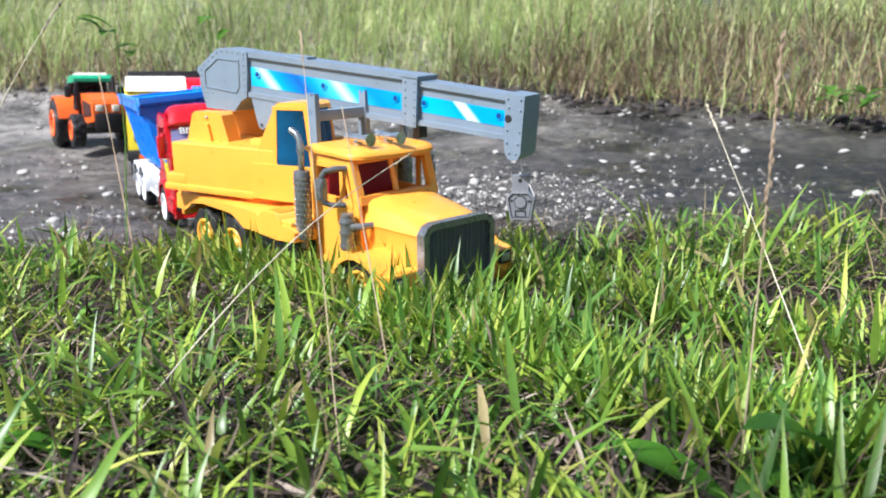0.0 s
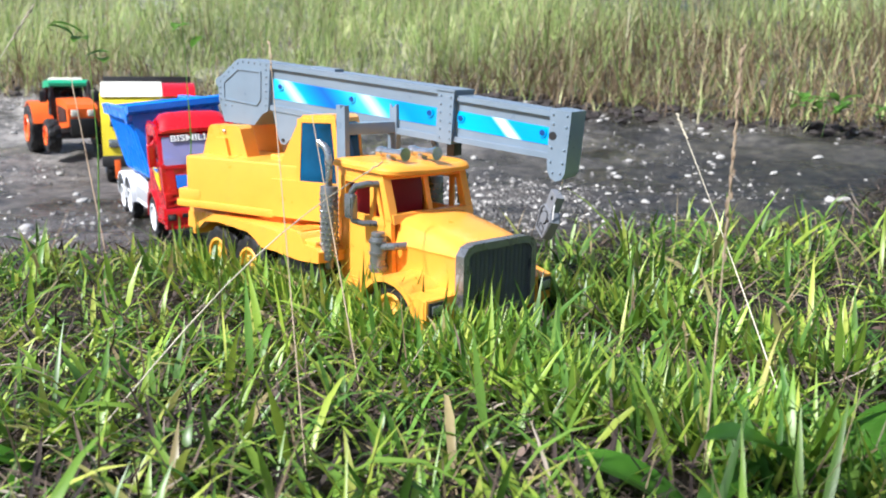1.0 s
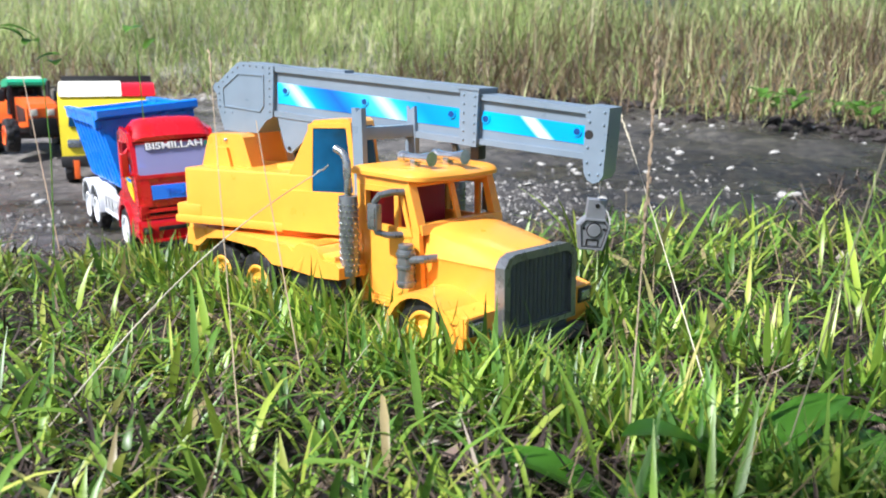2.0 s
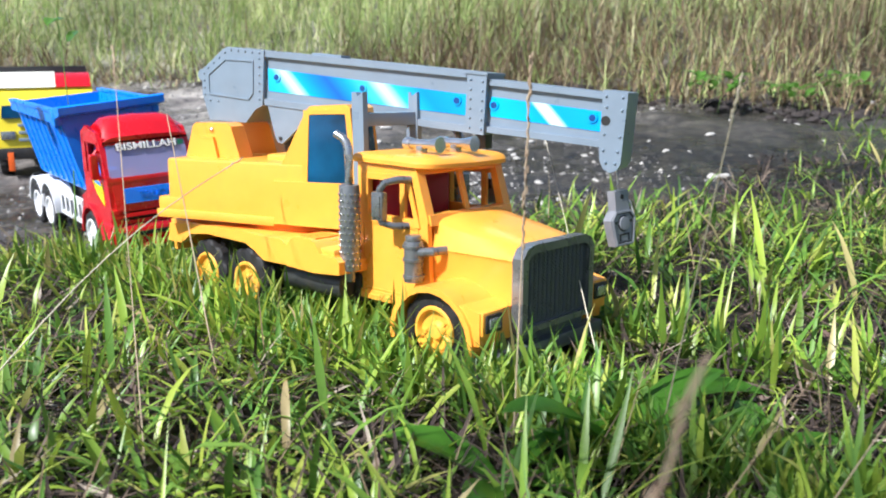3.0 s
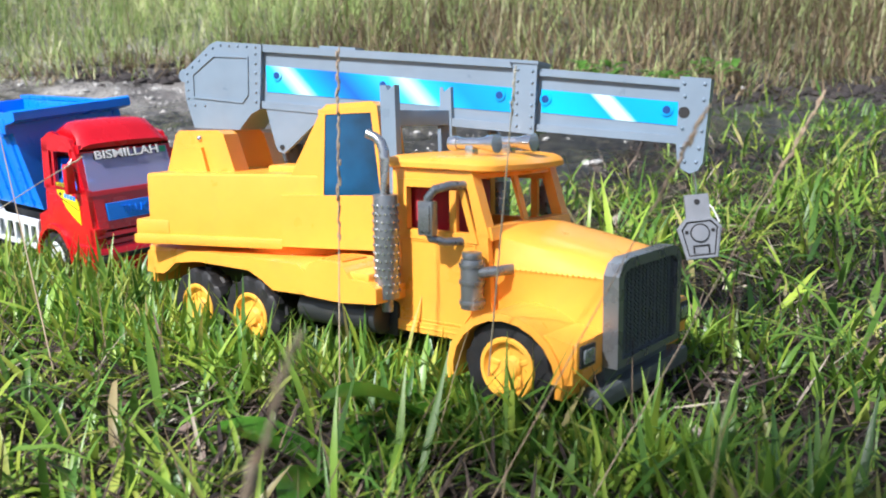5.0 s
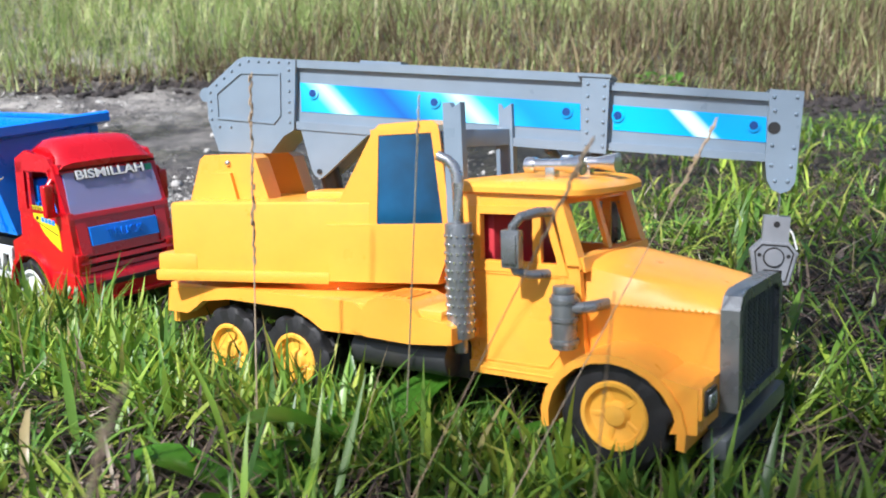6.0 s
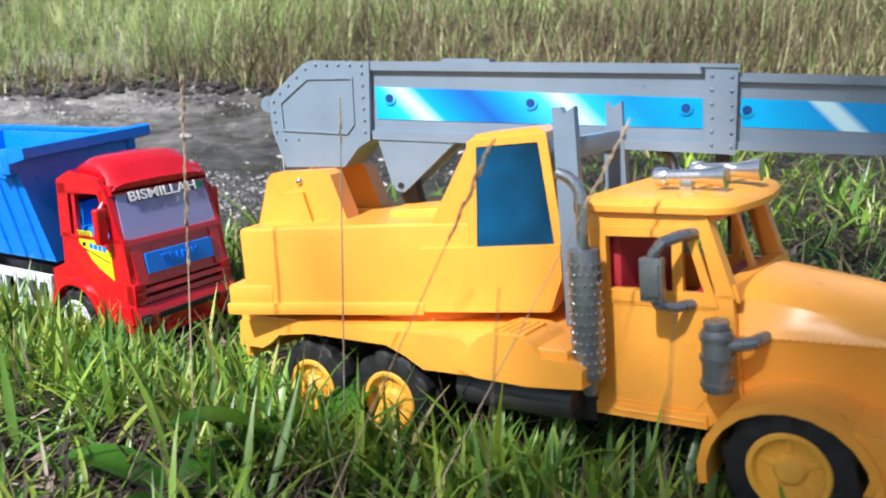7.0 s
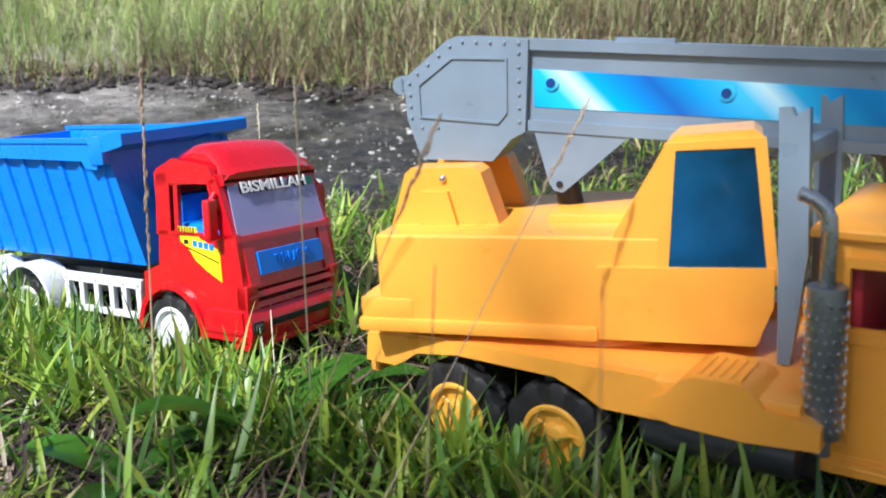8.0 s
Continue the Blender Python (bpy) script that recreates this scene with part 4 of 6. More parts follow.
    for owner, xs, dy in ((b, (-0.0296, 0.0747, 0.1785), 0.0029), (a, (0.2165, 0.3115), 0.0039)):
        for x in xs:
            z = 0.2405 - 0.1065 * (x + 0.0296)
            bo = rod(bmesh.new(), (x, Y0 + dy + 0.001, z), (x, Y0 + dy - 0.0012, z), 0.0046, n=20)
            part("boss", bo, FOIL_A if owner is b else FOIL_B, owner)
            part("boss_hole", rod(bmesh.new(), (x, Y0 + dy, z), (x, Y0 + dy - 0.0016, z), 0.0030, n=16), BOSS_BLUE, owner, "dark sunken screw hole")
    part("tip_hole", rod(bmesh.new(), (0.3248, Y0, 0.2020), (0.3248, Y0 - 0.0016, 0.2020), 0.0042, n=18), BLACK, a, "black round hole")


def crane_hook(t):
    """The hook block; its origin is where its string leaves the arm's tip, and it swings there."""
    o = SLEW @ Vector((0.331, 0.009, 0.158))
    edge = [(-0.0080, -0.0175), (0.0080, -0.0175), (0.0080, -0.0330), (0.0148, -0.0405), (0.0105, -0.0620), (-0.0105, -0.0620), (-0.0148, -0.0405), (-0.0080, -0.0330)]
    hk = part("hook_block", prism(bmesh.new(), edge, -0.0040, 0.0040, 0.0009), HOOK_SILVER, t, "pale grey hook block hanging on a white string", Matrix.Translation(o))
    hexo = [(-0.0088, -0.0342), (0.0088, -0.0342), (0.0138, -0.0405), (0.0099, -0.0612), (-0.0099, -0.0612), (-0.0138, -0.0405)]
    hexi = [(-0.0080, -0.0356), (0.0080, -0.0356), (0.0122, -0.0407), (0.0088, -0.0598), (-0.0088, -0.0598), (-0.0122, -0.0407)]
    hexd = [(-0.0073, -0.0366), (0.0073, -0.0366), (0.0112, -0.0409), (0.0081, -0.0588), (-0.0081, -0.0588), (-0.0112, -0.0409)]
    for y in (-1, 1):
        part("raised_edge", ring(bmesh.new(), hexo, hexi, y * 0.0052, y * 0.0038), HOOK_SILVER, hk)
        part("groove", ring(bmesh.new(), hexi, hexd, y * 0.0043, y * 0.0039), BLACK, hk, "dark groove inside the edge")
        part("pulley", lathe(bmesh.new(), [(0.0056, y * 0.0035), (0.0056, y * 0.0056), (0.0032, y * 0.0058)], 20, (0, 0, -0.0440)), HOOK_SILVER, hk)
        part("pulley_groove", lathe(bmesh.new(), [(0.0066, y * 0.0036), (0.0066, y * 0.0044), (0.0050, y * 0.0044)], 20, (0, 0, -0.0440)), BLACK, hk, "dark ring round the pulley")
        for x, z, r in ((0.0, -0.0225, 0.0020), (-0.0088, -0.0428, 0.0013), (0.0088, -0.0428, 0.0013)):
            part("pin_hole", lathe(bmesh.new(), [(r, y * 0.0036), (r, y * 0.0044), (r * 0.3, y * 0.0044)], 12, (x, 0, z)), BLACK, hk, "dark round hole")
        part("slot", ring(bmesh.new(), [(-0.0056, -0.0580), (-0.0056, -0.0522), (0.0056, -0.0522), (0.0056, -0.0580)], [(-0.0044, -0.0580), (-0.0044, -0.0534), (0.0044, -0.0534), (0.0044, -0.0580)], y * 0.0044, y * 0.0036), BLACK, hk, "dark bracket-shaped slot")
    st = pipe(bmesh.new(), [(0.0, 0, 0.002), (0.0008, 0.0004, -0.012), (0, 0, -0.024)], 0.0007, 6)
    pipe(st, [(0.0, 0, -0.023), (0.005, -0.002, -0.022), (0.010, -0.004, -0.028), (0.0135, -0.003, -0.038)], 0.0007, 6)
    part("string", st, STRING, hk, "thin white string")
    for ob in (hk, *hk.children):
        ob.data.transform(Matrix.Scale(1.14, 4))
    return hk


crane = thing("crane_truck", "orange-yellow plastic toy crane truck with a grey boom, driving through grass", "toy truck")
crane_chassis(crane)
crane_cab(crane)
crane_fittings(crane)
crane_superstructure(crane)
crane_boom(crane)
hook_block = crane_hook(crane)
crane_wheels = [wheel(crane, x, s * 0.0745, 0.0355, 0.021, 0.0208, RIM_YELLOW, "black ribbed tyre on a yellow rim") for x in (-0.0362, 0.0362, 0.297) for s in (-1, 1)]


# ---- tipper truck: x forward, y to its left, origin on the ground under the rear axle ----
def tipper_cab(t):
    W = 0.0595
    # side walls with openings for the wheel and the window
    bm = bmesh.new()
    box(bm, 0.200, 0.206, -W + 0.004, W - 0.004, 0.07, 0.172, 0.001)
    cab = part("cab", bm, RED, t, "glossy red plastic cab")
    arch = [(0.2155 + 0.036 * math.cos(a), 0.031 + 0.038 * math.sin(a)) for a in [math.pi * k / 8 for k in range(9)]]
    fo = [(0.2155 + 0.0425 * math.cos(a), 0.031 + 0.0450 * math.sin(a)) for a in [math.pi * k / 12 for k in range(13)]]
    fi = [(0.2155 + 0.037 * math.cos(a), 0.031 + 0.0395 * math.sin(a)) for a in [math.pi * k / 12 for k in range(13)]]
    for s in (-1, 1):
        part("cab_side", prism(bmesh.new(), [(0.1795, 0.036), (0.182, 0.083), (0.203, 0.091), (0.206, 0.122), (0.298, 0.122), (0.304, 0.075), (0.3045, 0.033)] + arch, s * W, s * (W - 0.006), 0.0016), RED, cab)
        part("pillar", prism(bmesh.new(), [(0.203, 0.118), (0.2075, 0.170), (0.2205, 0.172), (0.2185, 0.118)], s * W, s * (W - 0.004), 0.0012), RED, cab)
        part("pillar", prism(bmesh.new(), [(0.226, 0.118), (0.2285, 0.163), (0.2335, 0.163), (0.2315, 0.118)], s * W, s * (W - 0.004), 0.0008), RED, cab)
        part("pillar", prism(bmesh.new(), [(0.282, 0.118), (0.2695, 0.164), (0.2790, 0.170), (0.2965, 0.118)], s * W, s * (W - 0.007), 0.0014), RED, cab)
        part("roof_rail", prism(bmesh.new(), [(0.207, 0.160), (0.2080, 0.1745), (0.2300, 0.1840), (0.2720, 0.1770), (0.2800, 0.1640)], s * W, s * (W - 0.005), 0.0014), RED, cab)
        part("window_frame", ring(bmesh.new(), [(0.2195, 0.1190), (0.2215, 0.1660), (0.2720, 0.1660), (0.2855, 0.1190)], [(0.2225, 0.1220), (0.2245, 0.1630), (0.2700, 0.1630), (0.2815, 0.1220)], s * (W + 0.0010), s * (W - 0.001)), RED, cab)
        part("wheel_arch", prism(bmesh.new(), fo + fi[::-1], s * (W + 0.0035), s * (W - 0.012), 0.0014), RED, cab)
        part("cab_step", prism(bmesh.new(), [(0.2575, 0.033), (0.2575, 0.0480), (0.2640, 0.0580), (0.3020, 0.0580), (0.3045, 0.033)], s * (W + 0.0030), s * (W - 0.004), 0.0018), RED, cab)
        part("cab_step", prism(bmesh.new(), [(0.2580, 0.0395), (0.2580, 0.0425), (0.3040, 0.0425), (0.3040, 0.0395)], s * (W + 0.0045), s * (W + 0.002), 0.0006), RED, cab)
    # front with bumper, lamps and grille slots
    part("bumper", prism(bmesh.new(), [(0.2905, 0.026), (0.2905, 0.058), (0.306, 0.0585), (0.3105, 0.052), (0.3110, 0.040), (0.3065, 0.026)], -W - 0.001, W + 0.001, 0.0032, 3), RED, cab)
    part("cab_front", prism(bmesh.new(), [(0.293, 0.076), (0.2905, 0.119), (0.2965, 0.1195), (0.3045, 0.076)], -W + 0.002, W - 0.002, 0.0022, 3), RED, cab)
    for z in (0.0600, 0.0690):
        part("grille_bar", prism(bmesh.new(), [(0.293, z), (0.293, z + 0.0048), (0.3062, z + 0.0048), (0.3072, z)], -W + 0.003, W - 0.003, 0.0010), RED, cab)
    for y in (-0.053, 0.053):
        part("grille_end", box(bmesh.new(), 0.294, 0.3068, y - 0.0065, y + 0.0065, 0.058, 0.080, 0.0016), RED, cab)
        lamp = part("headlight", box(bmesh.new(), 0.3075, 0.3122, y - 0.0062, y + 0.0062, 0.0400, 0.0500, 0.0012), BLACK, t, "dark moulded headlight")
        part("lens", box(bmesh.new(), 0.3110, 0.3128, y - 0.0042, y + 0.0042, 0.0420, 0.0480, 0.0008), GUNMETAL, lamp, "grey lens")
    part("bumper_slot", box(bmesh.new(), 0.3095, 0.3114, -0.038, 0.038, 0.0430, 0.0490, 0.0006), BLACK, cab, "dark slot in the bumper")
    part("bumper_lip", box(bmesh.new(), 0.300, 0.3125, -0.050, 0.050, 0.0270, 0.0315, 0.0014), RED, cab)
    for y in (-0.0475, 0.0475):
        part("front_panel", prism(bmesh.new(), [(0.2995, 0.0780), (0.2960, 0.1170), (0.2985, 0.1172), (0.3062, 0.0780)], y - 0.0060, y + 0.0060, 0.0012), RED, cab)
    # rail that holds the windscreen
    part("windscreen_rail", prism(bmesh.new(), [(0.270, 0.160), (0.2735, 0.171), (0.2845, 0.171), (0.2865, 0.162)], -W + 0.003, W - 0.003, 0.001), RED, cab)
    part("windscreen_rail", prism(bmesh.new(), [(0.2925, 0.1155), (0.2925, 0.1205), (0.2985, 0.1205), (0.2995, 0.1155)], -W + 0.001, W - 0.001, 0.0012), RED, cab)
    dark = box(bmesh.new(), 0.210, 0.2925, -0.054, 0.054, 0.05, 0.112, 0.002)
    box(dark, 0.289, 0.2975, -0.050, 0.050, 0.056, 0.08, 0.0)
    part("cab_inside", dark, BLACK, cab, "dark cab floor")
    se = box(bmesh.new(), 0.209, 0.224, -0.046, 0.046, 0.105, 0.152, 0.004)
    box(se, 0.215, 0.282, -0.050, 0.050, 0.108, 0.128, 0.004)
    part("seat", se, BLUE, cab, "blue seat behind the glass")
    rows = []
    for x, w, z in ((0.2045, 0.055, 0.1735), (0.2150, 0.0565, 0.1790), (0.2300, 0.0500, 0.1900), (0.2420, 0.0490, 0.1955), (0.2600, 0.0490, 0.1945), (0.2740, 0.0505, 0.1850), (0.2800, 0.0545, 0.1765), (0.2865, 0.0560, 0.1715)):
        rows.append([(x, -w, 0.1665), (x, -w - 0.001, z - 0.008), (x, -w + 0.005, z - 0.002), (x, -w + 0.016, z), (x, 0, z + 0.001), (x, w - 0.016, z), (x, w - 0.005, z - 0.002), (x, w + 0.001, z - 0.008), (x, w, 0.1665)])
    part("cab_roof", loft(bmesh.new(), rows), RED, cab)
    ws = bmesh.new()
    loft(ws, [[(0.2955, -0.0550, 0.1185), (0.2955, 0.0550, 0.1185), (0.2965, 0.0550, 0.1190), (0.2965, -0.0550, 0.1190)], [(0.2838, -0.0520, 0.1635), (0.2838, 0.0520, 0.1635), (0.2848, 0.0520, 0.1640), (0.2848, -0.0520, 0.1640)]])
    w = part("windscreen", ws, WINDSHIELD, t, "translucent violet windscreen", smooth=False)
    tilt = Matrix.Translation((0.2868, 0.0, 0.1575)) @ Matrix.Rotation(radians(-14), 4, "Y") @ Matrix.Rotation(radians(90), 4, "Z") @ Matrix.Rotation(radians(90), 4, "X")
    lettering("BISMILLAH", 0.0152, 0.0003, INK, w, tilt @ Matrix.Translation((0, 0.0004, 0.0002)) @ Matrix.Diagonal((1.15, 0.86, 1, 1)), "black outline of the letters", 0.0009)
    lettering("BISMILLAH", 0.0152, 0.0003, LETTER, w, tilt @ Matrix.Translation((0, 0.0004, 0.0018)) @ Matrix.Diagonal((1.15, 0.86, 1, 1)), "white capital letters across the windscreen", 0.0003)
    fl = box(bmesh.new(), 0.2868, 0.2874, 0.0430, 0.0505, 0.1545, 0.1610, 0.0)
    part("windscreen_mark", fl, STICKER_GREEN, w, "small green printed mark")
    pl = bmesh.new()
    loft(pl, [[(0.3005, -0.0400, 0.0865), (0.3005, 0.0400, 0.0865), (0.3055, 0.0400, 0.0865), (0.3055, -0.0400, 0.0865)], [(0.2975, -0.0400, 0.1055), (0.2975, 0.0400, 0.1055), (0.3025, 0.0400, 0.1055), (0.3025, -0.0400, 0.1055)]])
    p = part("name_plate", pl, BLUE, t, "blue plate with raised letters", smooth=False)
    tp = Matrix.Translation((0.3043, 0.0, 0.0958)) @ Matrix.Rotation(radians(-9), 4, "Y") @ Matrix.Rotation(radians(90), 4, "Z") @ Matrix.Rotation(radians(90), 4, "X")
    lettering("TRUCK", 0.0135, 0.0007, BLUE, p, tp, "raised blue letters")
    for s in (-1, 1):
        dm = box(bmesh.new(), 0.2760, 0.2840, s * 0.0625, s * 0.0735, 0.1180, 0.1520, 0.0030, 3)
        pipe(dm, [(0.278, s * 0.057, 0.152), (0.280, s * 0.063, 0.1555), (0.280, s * 0.067, 0.150)], 0.0024)
        pipe(dm, [(0.282, s * 0.058, 0.121), (0.281, s * 0.063, 0.119), (0.280, s * 0.066, 0.122)], 0.0020)
        mo = part("mirror", dm, RED, t)
        part("mirror_glass", box(bmesh.new(), 0.2750, 0.2764, s * 0.0642, s * 0.0718, 0.1215, 0.1485, 0.0005, 1), BLUE, mo, "blue mirror back")
        st = prism(bmesh.new(), [(0.231, 0.1265), (0.2335, 0.1135), (0.2420, 0.1085), (0.2500, 0.0985), (0.2620, 0.0905), (0.2800, 0.0815), (0.2795, 0.1080), (0.2560, 0.1175), (0.2530, 0.1265)], s * 0.0602, s * 0.0592, 0)
        k = part("door_sticker", st, STICKER_YELLOW, t, "yellow printed door sticker", smooth=False)
        ink = bmesh.new()
        for i in range(6):
            prism(ink, [(0.2325 + i * 0.0034, 0.1185), (0.2342 + i * 0.0034, 0.1185), (0.2335 + i * 0.0034, 0.1262), (0.2318 + i * 0.0034, 0.1262)], s * 0.0605, s * 0.0601, 0)
        box(ink, 0.238, 0.243, s * 0.0605, s * 0.0601, 0.1118, 0.1155, 0)
        prism(ink, [(0.2395, 0.1090), (0.2780, 0.0975), (0.2780, 0.0985), (0.2395, 0.1100)], s * 0.0605, s * 0.0601, 0)
        part("sticker_print", ink, INK, k, "black printed bars", smooth=False)
        co = bmesh.new()
        for i in range(4):
            box(co, 0.2485 + i * 0.0065, 0.2535 + i * 0.0065, s * 0.0605, s * 0.0601, 0.1100 - i * 0.0006, 0.1152 - i * 0.0006, 0)
        part("sticker_word", co, BLUE, k, "row of small blue printed bars", smooth=False)


def tipper_bed(t):
    tilt = Matrix.Translation((0, 0, 0.0)) @ Matrix.Translation((0, -0.05, 0.09)) @ Matrix.Rotation(radians(3.5), 4, "X") @ Matrix.Translation((0, 0.05, -0.09))
    bm = bmesh.new()
    X0, X1 = -0.078, 0.178
    def shell(w0, w1, x0a, x0b, x1a, x1b, z0, z1):
        return [[(x0a, -w0, z0), (x1a, -w0, z0), (x1a, w0, z0), (x0a, w0, z0)], [(x0b, -w1, z1), (x1b, -w1, z1), (x1b, w1, z1), (x0b, w1, z1)]]
    out, inn = shell(0.050, 0.0675, X0 + 0.02, X0, X1 - 0.004, X1 - 0.016, 0.086, 0.198), shell(0.047, 0.0640, X0 + 0.024, X0 + 0.004, X1 - 0.008, X1 - 0.020, 0.090, 0.198)
    vo = [[bm.verts.new(p) for p in r] for r in out]
    vi = [[bm.verts.new(p) for p in r] for r in inn]
    bm.faces.new(vo[0])
    bm.faces.new(vi[0][::-1])
    for k in range(4):
        j = (k + 1) % 4
        bm.faces.new((vo[0][k], vo[0][j], vo[1][j], vo[1][k]))
        bm.faces.new((vi[0][j], vi[0][k], vi[1][k], vi[1][j]))
        bm.faces.new((vo[1][k], vo[1][j], vi[1][j], vi[1][k]))
    b = part("tipper_bed", bm, BLUE, t, "bright blue plastic tipper bed", tilt, smooth=False)
    for s in (-1, 1):
        ri = bmesh.new()
        prism(ri, [(X0 - 0.003, 0.186), (X0 - 0.003, 0.2005), (X1 - 0.014, 0.2005), (X1 - 0.024, 0.176), (X1 - 0.040, 0.176), (X1 - 0.044, 0.183)], s * 0.0665, s * 0.0720, 0.0012)
        part("rim", ri, BLUE, b)
        part("rim_lip", prism(bmesh.new(), [(X0 - 0.004, 0.1990), (X0 - 0.004, 0.2030), (X1 - 0.013, 0.2030), (X1 - 0.013, 0.1990)], s * 0.0640, s * 0.0735, 0.0014), BLUE, b)
        part("corner_block", box(bmesh.new(), X1 - 0.030, X1 - 0.012, s * 0.0640, s * 0.0740, 0.1800, 0.2045, 0.0016), BLUE, b)
        for i in range(8):
            x = X0 + 0.026 + i * 0.029
            rb = loft(bmesh.new(), [[(x - 0.0045 + (0.004 if i < 2 else 0), s * 0.0500, 0.089), (x + 0.0045, s * 0.0500, 0.089), (x + 0.003, s * 0.0525, 0.089), (x - 0.003, s * 0.0525, 0.089)], [(x - 0.0045, s * 0.0655, 0.188), (x + 0.0045, s * 0.0655, 0.188), (x + 0.003, s * 0.0685, 0.188), (x - 0.003, s * 0.0685, 0.188)]])
            part("rib", rb, BLUE, b, smooth=False)
    # headboard that leans forward over the cab
    hb = prism(bmesh.new(), [(X1 - 0.020, 0.190), (X1 - 0.020, 0.2035), (X1 + 0.012, 0.2090), (X1 + 0.016, 0.2070), (X1 + 0.016, 0.1975), (X1 + 0.012, 0.1960), (X1 - 0.006, 0.192)], -0.0735, 0.0735, 0.0012)
    part("headboard", hb, BLUE, b)


def tipper_chassis(t):
    bm = box(bmesh.new(), -0.075, 0.28, -0.026, 0.026, 0.048, 0.072, 0.002)
    box(bm, -0.06, 0.01, -0.05, 0.05, 0.027, 0.038, 0.002)
    box(bm, 0.205, 0.225, -0.05, 0.05, 0.027, 0.038, 0.002)
    part("chassis_frame", bm, BLACK, t, "black plastic underframe")
    for s in (-1, 1):
        ra = bmesh.new()
        for z0, z1 in ((0.0655, 0.0745), (0.0375, 0.0435)):
            box(ra, 0.062, 0.176, s * 0.0600, s * 0.0550, z0, z1, 0.001)
        for x in (0.064, 0.086, 0.108, 0.130, 0.148, 0.168):
            box(ra, x, x + 0.0065, s * 0.0600, s * 0.0550, 0.040, 0.072, 0.001)
        part("side_guard", ra, WHITE, t, "white plastic ladder-shaped side guard")
        wg = bmesh.new()
        for cx in (0.004, -0.064):
            fo = [(cx + 0.0415 * math.cos(a), 0.034 + 0.0445 * math.sin(a)) for a in [math.pi * k / 10 for k in range(11)]]
            fi = [(cx + 0.0375 * math.cos(a), 0.034 + 0.0405 * math.sin(a)) for a in [math.pi * k / 10 for k in range(11)]]
            prism(wg, fo + fi[::-1], s * 0.064, s * 0.034, 0.0008)
        part("mudguard", wg, WHITE, t, "white plastic mudguard")


tipper = thing("tipper_truck", "red and blue plastic toy tipper truck, rolling through grass", "toy truck")
tipper_chassis(tipper)
tipper_cab(tipper)
tipper_bed(tipper)
tipper_wheels = [wheel(tipper, x, s * 0.0535, 0.0325, 0.017, 0.0215, WHITE, "black tyre on a white rim", 6) for x in (-0.064, 0.004, 0.2155) for s in (-1, 1)]


